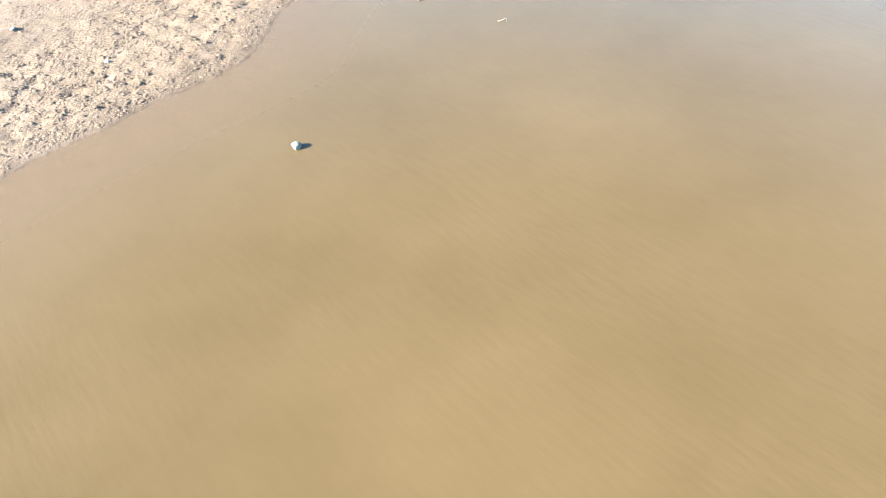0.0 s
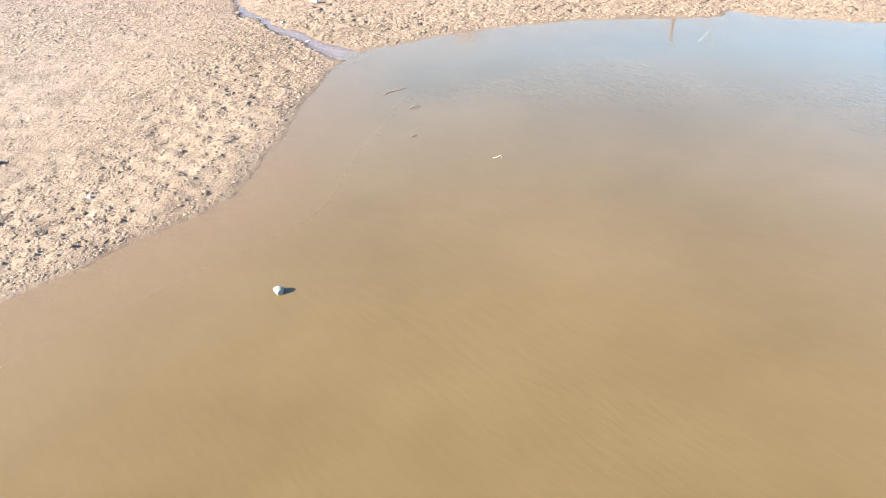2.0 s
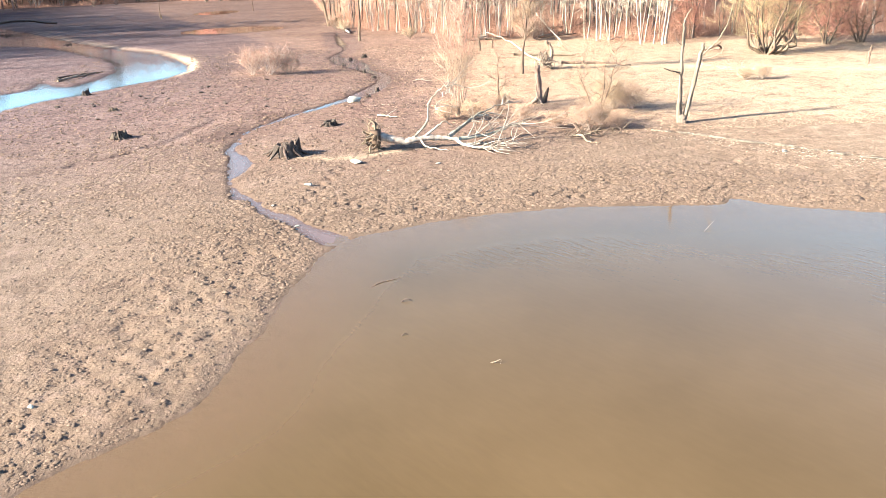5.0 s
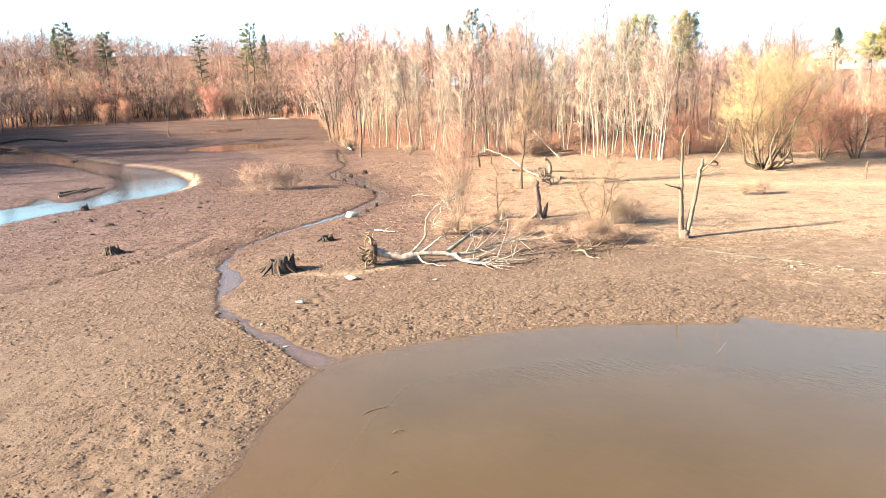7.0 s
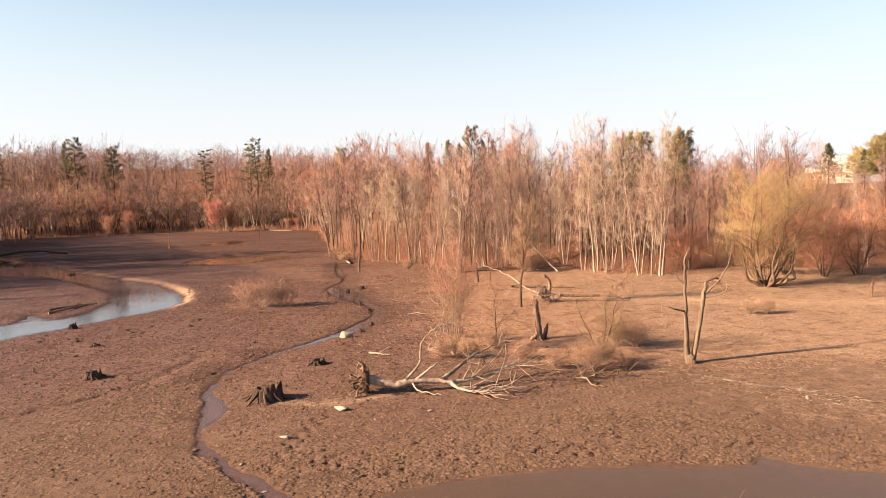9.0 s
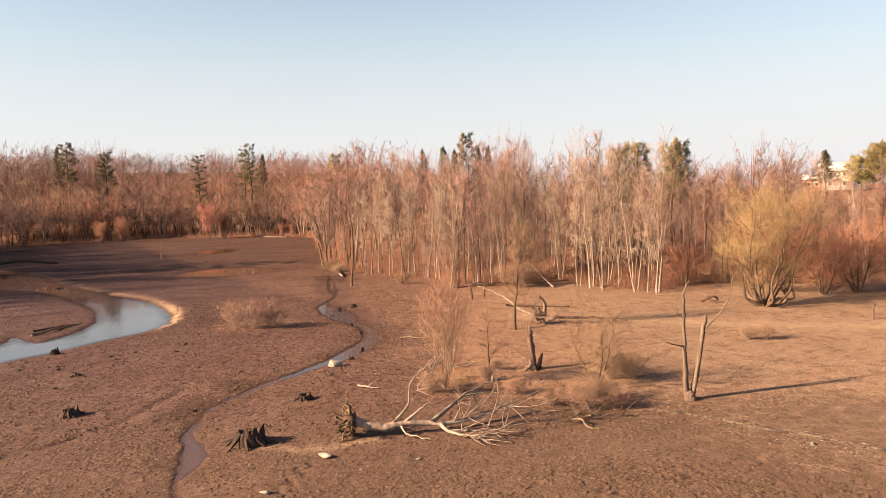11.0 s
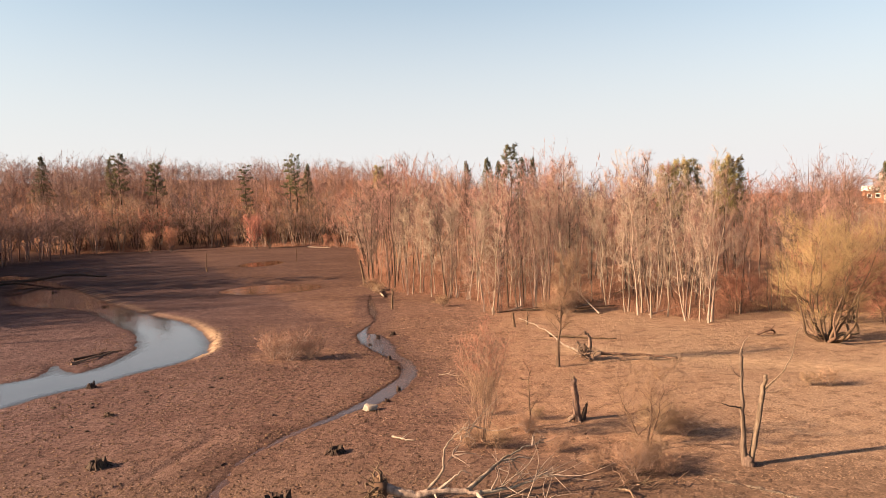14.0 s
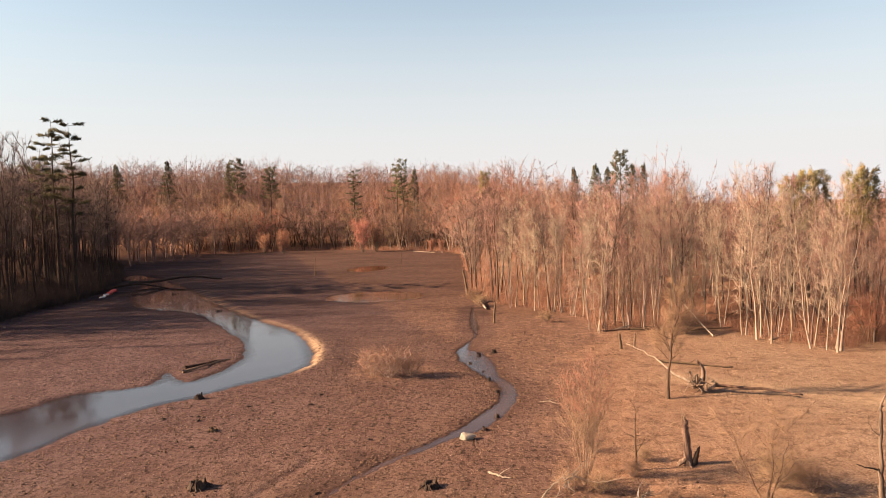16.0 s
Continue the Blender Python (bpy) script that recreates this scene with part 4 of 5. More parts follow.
def willow():
    shape = grow(70, 10.6, 0.19, 0.14, 18, 5.2, 34, 4300, 1.5, 0.0088, 2, 0.10, stems=8, splay=0.36, dome=0.3, rise=0.55, lift=0.06)
    ob = tree("willow", shape, BROWN_WOOD, YELLOW_TWIG, at(38.4, 96.9, 0, 1.12), "big many-stemmed bare willow glowing yellow-orange")
    rng = np.random.default_rng(170)
    for k in range(10):
        # gnarled limbs that sweep out low before they rise
        a, s = 0.63 * k + rng.uniform(-0.25, 0.25), rng.uniform(1.3, 2.8)
        c, d = math.cos(a), math.sin(a)
        q = smooth_line([(0.2 * c, 0.2 * d, -0.2), (0.5 * s * c, 0.5 * s * d, rng.uniform(0.2, 0.7)), (0.85 * s * c + rng.normal(0, 0.25), 0.85 * s * d, rng.uniform(0.5, 1.2)),
                         (s * c + rng.normal(0, 0.3), s * d + rng.normal(0, 0.3), rng.uniform(1.8, 2.6)), (1.25 * s * c, 1.25 * s * d, rng.uniform(3.4, 4.8))], 3)
        part("limb", tube(q, np.linspace(0.20, 0.05, len(q)), 7, rng, 0.2), BROWN_WOOD, ob, smooth=True)
    return ob


def edge_shrubs():
    a = tree("brown_thicket", grow(71, 7.5, 0.16, 0.06, 12, 4.2, 30, 1900, 1.1, 0.015, 2, 0.06, stems=5, splay=0.4), BROWN_WOOD, RED_TWIG, at(48.5, 103.5), "broad dense reddish-brown thicket beside the willow", "shrub", "thickets")
    for x, y, s, r in ((53, 104, 1.05, 70), (59, 103, 1.0, 200), (45.5, 107, 1.25, 120), (36.5, 117, 0.8, 20), (63, 100, 1.0, 310)):
        c = copy_thing(a, ORIGIN)
        c.matrix_basis = at(x, y, r, s)
    b = tree("orange_shrub", grow(72, 4.5, 0.08, 0.06, 12, 1.7, 60, 500, 1.2, 0.018, 2, 0.05, stems=5, splay=0.22, rise=0.8), BARK, RED_TWIG, at(-52, 312), "upright shrub with orange-red twigs", "shrub", "red shrubs")
    for x, y, s, r in ((-47.5, 309, 1.0, 40), (-83, 322, 2.6, 80), (-78, 325, 2.2, 10), (-118, 322, 1.9, 150), (-125, 318, 1.6, 250), ):
        c = copy_thing(b, ORIGIN)
        c.matrix_basis = at(x, y, r, s)
    # shrubs on the open field
    shape = grow(73, 6.9, 0.055, 0.25, 12, 1.9, 62, 760, 0.80, 0.0085, 2, 0.07, stems=12, splay=0.26, dome=0.1, rise=0.75, lift=0.08)
    V, F = shape[1]
    V = V.reshape(-1, 4, 3)
    tips = V[:, 0, 2] > 4.3
    low, high = V[~tips], V[tips]
    fan = tree("red_sapling", (shape[0], (low.reshape(-1, 3), F[:3 * len(low)])), TAN_WOOD, TAN_TWIG, at(2.5, 68.0), "tall fan of thin tan stems with rosy red tips", "shrub")
    part("red_crown", (high.reshape(-1, 3), F[:3 * len(high)]), ROSY_TWIG, fan, "rosy red twig tips")
    tree("bent_sapling", grow(74, 4.3, 0.11, 0.2, 13, 1.8, 30, 190, 0.8, 0.009, 2, 0.16, splay=0.3), BROWN_WOOD, TAN_TWIG, at(5.7, 70.7, 40), "small crooked dark-stemmed sapling", "tree")
    tree("field_sapling", grow(75, 9.6, 0.15, 0.30, 26, 2.7, 48, 1500, 0.85, 0.0105, 2, 0.08, splay=0.2, dome=0.35), BROWN_WOOD, TAN_TWIG, at(10.0, 89.0, 10), "small bare tree alone on the grassy field", "tree")
    bush = tree("tan_bush", grow(76, 1.9, 0.03, 0.03, 7, 1.5, 34, 900, 0.7, 0.008, 2, 0.1, stems=9, splay=0.65, rise=0.3), BARK, TAN_TWIG, at(10.6, 61.4, 0, 0.78), "tangled tan brush of fine dry twigs", "bush", "dry brush on the lakebed")
    for x, y, s, r in ((11.9, 62.8, 0.75, 100), (8.8, 62.6, 0.5, 200), (12.6, 61.2, 0.5, 40), (30.2, 79.5, 0.62, 10), (28.9, 79.8, 0.5, 120), (3.4, 66.6, 0.6, 60), (1.6, 67.0, 0.6, 210), (5.4, 69.6, 0.5, 15), (7.0, 65.5, 0.55, 80), (13.9, 68.6, 0.95, 250), (15.4, 68.0, 0.8, 130), (6.4, 72.5, 0.4, 40), (-1.8, 132, 0.7, 0), (-13.5, 150, 0.9, 90), (-15.5, 156, 1.1, 30), (15.2, 121.5, 1.3, 70), (16.6, 123, 1.5, 170)):
        c = copy_thing(bush, ORIGIN)
        c.matrix_basis = at(x, y, r, s)
    red = tree("red_bush", grow(78, 2.1, 0.025, 0.03, 6, 1.5, 40, 400, 0.75, 0.0085, 2, 0.1, stems=11, splay=0.75, rise=0.4), BARK, PINK_TWIG, at(-16.6, 95.6, 0, 1.35), "low fan-shaped bush of thin rosy twigs on the mud", "bush", "red bushes")
    for x, y, s, q in ((-14.6, 96.2, 1.05, 160), (-18.6, 96.6, 1.1, 260), (3.0, 74, 0.5, 140)):
        c = copy_thing(red, ORIGIN)
        c.matrix_basis = at(x, y, q, s)
    tree("leaning_shrub", grow(79, 5.2, 0.10, 0.16, 15, 2.1, 36, 800, 0.8, 0.0085, 2, 0.14, stems=3, splay=0.5, dome=0.3), BROWN_WOOD, TAN_TWIG, at(12.4, 65.8, 35), "leaning bare shrub with crooked stems", "shrub")


# ---- dead wood and stones ----
def dead_things():
    rng = np.random.default_rng(5)
    # the fallen tree; z is relative to the ground at its root
    ob = base("fallen_tree", pose(0, 0, 0), "bleached fallen tree with torn roots and forked bare limbs", "fallen tree")

    def limb(name, pts, r0, r1, material=DEAD_WOOD, n=8, rough=0.12):
        q = smooth_line(pts, 5)
        k = rng.normal(0, 1, q.shape) * np.linspace(0, 0.05, len(q))[:, None]
        t = np.linspace(0, 1, len(q))
        return part(name, tube(q + k, r0 + (r1 - r0) * t ** 0.8, n, rng, rough), material, ob, smooth=True)

    limb("trunk", [(-3.3, 58.35, 1.0), (-2.7, 58.3, 0.92), (-2.0, 58.25, 0.70), (-1.2, 58.2, 0.58), (-0.4, 58.3, 0.68), (0.5, 58.4, 0.72), (1.36, 58.35, 0.66), (1.98, 58.3, 0.58)], 0.30, 0.13, n=16, rough=0.2)
    limb("limb", [(-0.72, 58.3, 0.83), (0.09, 58.55, 1.72), (0.24, 58.8, 2.75), (1.02, 59.05, 3.59), (1.99, 59.3, 4.12)], 0.085, 0.016)
    limb("limb", [(-0.17, 58.3, 0.75), (0.62, 58.47, 1.35), (1.17, 58.63, 1.64), (1.63, 58.8, 1.34)], 0.10, 0.012)
    limb("limb", [(1.37, 58.3, 0.75), (2.34, 59.1, 1.27), (3.2, 59.9, 1.7), (4.24, 60.7, 1.98), (5.83, 61.5, 2.34)], 0.15, 0.02)
    limb("limb", [(3.2, 59.9, 1.7), (4.2, 60.35, 1.67), (5.22, 60.8, 1.48)], 0.075, 0.015)
    limb("limb", [(1.98, 58.3, 0.6), (3.08, 58.55, 0.65), (4.04, 58.8, 0.75), (5.34, 59.05, 1.12), (6.34, 59.3, 1.39)], 0.13, 0.018)
    limb("limb", [(1.82, 58.3, 0.61), (2.24, 57.7, 0.40), (2.96, 57.1, 0.34), (3.82, 56.5, 0.36), (4.35, 55.9, 0.2)], 0.12, 0.018)
    limb("limb", [(2.24, 57.7, 0.40), (3.45, 57.47, 0.42), (4.5, 57.23, 0.42), (5.54, 57.0, 0.55)], 0.10, 0.016)
    limb("limb", [(-0.34, 58.2, 0.65), (-0.05, 57.6, 0.40), (0.56, 57.17, 0.3), (1.31, 56.6, 0.32)], 0.065, 0.014)
    limb("limb", [(2.6, 58.4, 0.7), (2.95, 58.45, 1.45), (2.82, 58.6, 1.88)], 0.05, 0.014)
    # finer branching off the limbs
    fine = []
    for k in range(90):
        j = rng.integers(0, 5)
        a, b = [((2.3, 59.0, 1.3), (5.6, 61.4, 2.3)), ((2.4, 58.4, 0.65), (6.0, 59.2, 1.3)), ((2.4, 57.5, 0.45), (5.3, 57.0, 0.5)), ((0.1, 58.6, 1.8), (1.9, 59.3, 4.0)), ((2.2, 57.7, 0.4), (4.2, 56.1, 0.3))][j]
        p = np.array(a) + (np.array(b) - np.array(a)) * rng.uniform(0.1, 1.0)
        d = (np.array(b) - np.array(a))
        d = d / np.linalg.norm(d) * 0.6 + rng.normal(0, 0.55, 3) + [0.25, 0, 0.10]
        L = rng.uniform(0.5, 1.9)
        q = smooth_line([p, p + d * L * 0.5 + rng.normal(0, 0.16, 3), p + d * L + rng.normal(0, 0.25, 3)], 3)
        q[:, 2] = np.maximum(q[:, 2], 0.3)
        fine.append(tube(q, np.linspace(0.034, 0.008, len(q)), 4))
    part("fine_branching", join(*fine), DEAD_WOOD, ob, smooth=True)
    roots = []
    for k in range(46):
        a, s = rng.uniform(0, 6.28), rng.uniform(0.05, 0.45)
        o = np.array([-3.0 - rng.uniform(0, 0.35), 58.3 + math.cos(a) * s, 0.9 + math.sin(a) * s])
        d = np.array([rng.normal(-0.35, 0.3), math.cos(a), math.sin(a)]) + rng.normal(0, 0.25, 3)
        L = rng.uniform(0.4, 1.0) if k < 34 else 0.3
        q = smooth_line([o, o + d * L * 0.4 + rng.normal(0, 0.14, 3), o + d * L * 0.7 + rng.normal(0, 0.2, 3), o + d * L + rng.normal(0, 0.26, 3)], 3)
        q[:, 2] = np.maximum(q[:, 2], 0.15)
        roots.append(tube(q, np.linspace(rng.uniform(0.035, 0.08) if k < 34 else 0.17, 0.012, len(q)), 5, rng, 0.35))
    part("root_plate", join(*roots), BROWN_WOOD, ob, "torn tangle of dark roots")
    # added dark lump that stands for the shade inside the root plate
    q = np.array([(-3.5, 58.3, 0.85), (-3.3, 58.3, 0.9), (-3.05, 58.3, 0.92), (-2.8, 58.3, 0.92)])
    part("hollow_fill", tube(q, np.array([0.2, 0.45, 0.48, 0.36]), 18, rng, 0.5), DAMP_CLOD, ob, "dark filler for the shaded hollow among the roots")

    # the dead tree with two trunks
    ob = base("twin_dead_tree", pose(0, 0, height(17.3, 62.5)), "dead tree with two bare broken trunks from one base", "dead tree")
    limb("trunk", [(17.25, 62.5, -0.3), (17.13, 62.5, 0.57), (17.07, 62.5, 2.0), (17.07, 62.5, 3.48), (17.02, 62.5, 6.2), (17.08, 62.5, 6.6), (17.33, 62.5, 7.35)], 0.22, 0.025, WORN_WOOD, 10, 0.2)
    limb("trunk", [(17.38, 62.5, -0.3), (17.62, 62.5, 0.74), (18.03, 62.5, 3.04), (18.24, 62.5, 4.38), (18.45, 62.5, 5.2)], 0.19, 0.09, WORN_WOOD, 10, 0.25)
    limb("limb", [(18.22, 62.5, 4.25), (19.28, 62.17, 5.5), (19.73, 61.83, 6.9), (19.89, 61.5, 8.2)], 0.06, 0.01, WORN_WOOD)
    limb("limb", [(17.06, 62.5, 3.3), (16.4, 62.25, 3.47), (15.74, 62.0, 3.75)], 0.06, 0.02, DARK_BARK)
    limb("limb", [(18.2, 62.5, 4.09), (19.0, 62.3, 4.3), (19.49, 62.2, 4.6), (19.49, 62.0, 5.1)], 0.04, 0.01, WORN_WOOD)
    limb("limb", [(17.05, 62.5, 5.0), (16.5, 62.3, 5.5), (16.3, 62.0, 6.2)], 0.03, 0.008, WORN_WOOD)
    limb("base_burl", [(17.3, 62.5, -0.35), (17.31, 62.45, 0.1), (17.35, 62.5, 0.5)], 0.46, 0.26, WORN_WOOD, 12, 0.25)

    # broken dead trunk with a dark snag
    ob = base("broken_trunk", at(9.1, 72.1), "broken hollow dead trunk with a flared base", "dead trunk")
    limb("trunk", [(0.12, 0, -0.3), (0.08, 0, 0.25), (0.0, 0, 1.1), (-0.07, 0, 2.1), (-0.16, 0, 2.9)], 0.31, 0.18, TAN_WOOD, 14, 0.14)
    for k, (dx, dy, top) in enumerate(((-0.12, 0.05, 3.75), (0.02, -0.1, 3.35), (0.06, 0.1, 3.15), (-0.02, 0.02, 3.5))):
        limb("splinter", [(-0.13 + dx * 0.8, dy, 2.6), (-0.15 + dx, dy, 3.0), (-0.19 + dx * 1.1, dy, top)], 0.09, 0.012, TAN_WOOD, 5)
    limb("snag", [(0.3, 0, -0.1), (0.5, -0.05, 0.4), (0.66, 0, 0.95), (0.74, 0, 1.25)], 0.24, 0.03, DARK_BARK, 7, 0.3)
    for a in (0.4, 2.6, 3.6, 5.0):
        limb("root", [(0, 0, 0.45), (0.45 * math.cos(a), 0.45 * math.sin(a), 0.14), (0.9 * math.cos(a), 0.9 * math.sin(a), -0.15)], 0.16, 0.04, WORN_WOOD, 6)

    # upturned root ball with its log, beyond
    ob = base("upturned_root_ball", at(12.8, 91.5, 0, 1.35), "upturned root ball of a dead tree with pale limbs", "dead tree")
    tang = []
    for k in range(40):
        a, e = rng.uniform(0, 6.28), rng.uniform(-0.2, 1.4)
        d = np.array([math.cos(a) * math.cos(e), math.sin(a) * math.cos(e), math.sin(e)])
        q = smooth_line([(0, 0, 0.4), d * 0.6 + [0, 0, 0.3] + rng.normal(0, 0.2, 3), d * np.array([1.2, 1, 0.6]) * rng.uniform(0.45, 0.95) + [0, 0, 0.2] + rng.normal(0, 0.3, 3)], 3)
        q[:, 2] = np.maximum(q[:, 2], 0.03)
        tang.append(tube(q, np.linspace(rng.uniform(0.06, 0.12), 0.012, len(q)), 5, rng, 0.25))
    part("root_mass", join(*tang), WORN_WOOD, ob, smooth=True)
    limb("stub", [(0.25, 0, 0.3), (0.45, 0, 1.2), (0.35, 0, 1.75), (0.0, 0, 2.1)], 0.17, 0.06, WORN_WOOD, 8, 0.25)
    limb("log", [(1.2, -0.1, 0.5), (3.0, -0.5, 0.45), (5.2, -1.0, 0.34), (6.2, -1.6, 0.2)], 0.13, 0.05, BROWN_WOOD, 8)
    limb("limb", [(-0.4, 0, 0.7), (-1.3, 0.4, 1.1), (-2.6, 1.5, 2.0), (-4.2, 3.0, 2.7)], 0.10, 0.025, DEAD_WOOD, 7)

    # stumps with spread roots
    def stump(name, x, y, r, h, label, material, seed, group=""):
        g = np.random.default_rng(seed)
        so = base(name, at(x, y, 0), label, "stump", group)
        # a fluted, splintered shell round a hollow heart
        n, V, F = 36, [], []
        rows = [(1.45, -0.15, 0), (1.22, 0.12, 0), (1.05, 0.4, 0.5), (1.0, 0.7, 0.9), (0.95, 1.0, 1), (0.78, 0.85, 1), (0.62, 0.45, 0.5), (0.3, 0.3, 0)]
        flute = 1 + 0.20 * g.uniform(-1, 1, n)
        slow = np.interp(np.arange(n), np.linspace(0, n, 7), np.append(g.uniform(0.45, 1.0, 6), 0.7))
        jag = slow * g.uniform(0.55, 1.1, n)
        for k, (a, b, c) in enumerate(rows):
            for j in range(n):
                t = 2 * math.pi * j / n
                rr = r * a * flute[j] * (1 + 0.06 * g.uniform(-1, 1))
                V.append((rr * math.cos(t), rr * math.sin(t), h * b * (1 - c + c * jag[j])))
        for k in range(len(rows) - 1):
            for j in range(n):
                a, b = k * n + j, k * n + (j + 1) % n
                F += [[a, b, b + n], [a, b + n, a + n]]
        c = len(V)
        V.append((0, 0, h * 0.28))
        F += [[(len(rows) - 1) * n + j, (len(rows) - 1) * n + (j + 1) % n, c] for j in range(n)]
        part("body", (np.array(V), np.array(F)), material, so)
        for k in range(9):
            a = 6.28 * k / 9 + g.uniform(-0.25, 0.25)
            L = r * g.uniform(1.7, 2.5)
            q = smooth_line([(r * 0.75 * math.cos(a), r * 0.75 * math.sin(a), h * 0.5), (r * 1.15 * math.cos(a), r * 1.15 * math.sin(a), h * 0.25), (L * math.cos(a + 0.15), L * math.sin(a + 0.15), -0.08)], 3)
            part("root", tube(q, np.linspace(r * 0.20, r * 0.05, len(q)), 6, g, 0.3), material, so)
        return so

    stump("root_stump", -8.6, 58.0, 0.72, 1.15, "dark rotten stump with splayed roots on the mud", DARK_BARK, 51, "lakebed stumps")
    stump("root_stump", -21.5, 65.2, 0.45, 0.75, "low dark stump with short roots on the mud", DARK_BARK, 52, "lakebed stumps")
    stump("root_stump", -6.9, 66.7, 0.4, 0.5, "flat dark stump with short roots on the mud", DARK_BARK, 53, "lakebed stumps")
    for i, (x, y, r, h) in enumerate(((-4.3, 82.6, 0.26, 0.75), (-4.9, 78.8, 0.24, 0.4), (-5.1, 90.6, 0.28, 0.5), (-6.3, 95.3, 0.2, 0.6), (-8.9, 108.3, 0.35, 0.6), (-7.2, 109.1, 0.4, 0.6), (-9.3, 103.5, 0.3, 0.45), (-7.4, 99.5, 0.2, 0.5))):
        stump("pool_stump", x, y, r * 0.62, h * 0.75 + 0.1, "small dark stump standing in the brook pool", DARK_BARK, 60 + i, "stumps in the brook")
    stump("cut_stump", -32.6, 86.4, 0.30, 0.75, "short dark stump at the creek's edge", DARK_BARK, 81, "creek stumps")
    stump("cut_stump", -60.8, 147.0, 0.6, 0.9, "dark stump standing in the creek", DARK_BARK, 82, "creek stumps")
    stump("cut_stump", -85, 175, 0.8, 1.3, "dark stump standing in the creek", DARK_BARK, 83, "creek stumps")
    stump("pale_stump", -26.3, 76.7, 0.28, 0.35, "low stump with a pale split side", BROWN_WOOD, 84, "lakebed stumps")

    # dark dead brush heaped beside the fallen tree
    ob = base("brush_heap", at(10.2, 59.6), "heap of dark tangled dead branches beside the fallen tree", "brushwood")
    for k in range(30):
        a, e, L = rng.uniform(0, 6.28), rng.uniform(-0.05, 0.75), rng.uniform(0.6, 1.7)
        o = np.array([rng.normal(0, 0.75), rng.normal(0, 0.4), rng.uniform(0.0, 0.3)])
        d = np.array([math.cos(a) * math.cos(e), math.sin(a) * math.cos(e) * 0.7, math.sin(e)])
        p1, p2 = o + d * L * 0.5 + rng.normal(0, 0.14, 3), o + d * L + rng.normal(0, 0.2, 3)
        p1[2], p2[2] = max(p1[2], 0.05), max(p2[2], 0.03)
        limb("branch", [tuple(o), tuple(p1), tuple(p2)], rng.uniform(0.025, 0.06), 0.008, BROWN_WOOD if k % 4 else WORN_WOOD, 5)

    # posts, poles and stubs
    for name, x, y, h, r, dx, label in (("post", -9.5, 132, 3.0, 0.22, 0.25, "upright weathered post at the wood's edge"), ("pole", -68, 219, 4.6, 0.13, 0.4, "thin upright dead pole on the mudflat"),
                                        ("pole", -47.6, 238, 4.7, 0.13, 0.1, "thin upright dead pole on the mudflat"), ("snag", -18, 166, 5.0, 0.3, -0.8, "leaning dead snag at the wood's edge"),
                                        ("stub", 43.8, 86.4, 1.6, 0.16, 0.1, "short dead stub on the grass"), ("stub", 7.6, 112, 1.8, 0.18, -0.2, "short dead stub at the wood's edge"), ("stub", 9.2, 113.5, 1.5, 0.15, 0.2, "short dead stub at the wood's edge"),
                                        ("stub", -66, 214, 0.9, 0.2, 0, "short dead stub on the mudflat")):
        ob = base(name, at(x, y), label, name, "standing dead poles")
        limb("shaft", [(0, 0, -0.3), (dx * 0.3, 0.02, h * 0.35), (dx * 0.7, 0, h * 0.75), (dx, 0, h)], r, r * 0.55, BROWN_WOOD, 8, 0.15)
        limb("broken_tip", [(dx, 0, h - 0.1), (dx + 0.05, 0, h + 0.25)], r * 0.4, 0.02, BROWN_WOOD, 5)

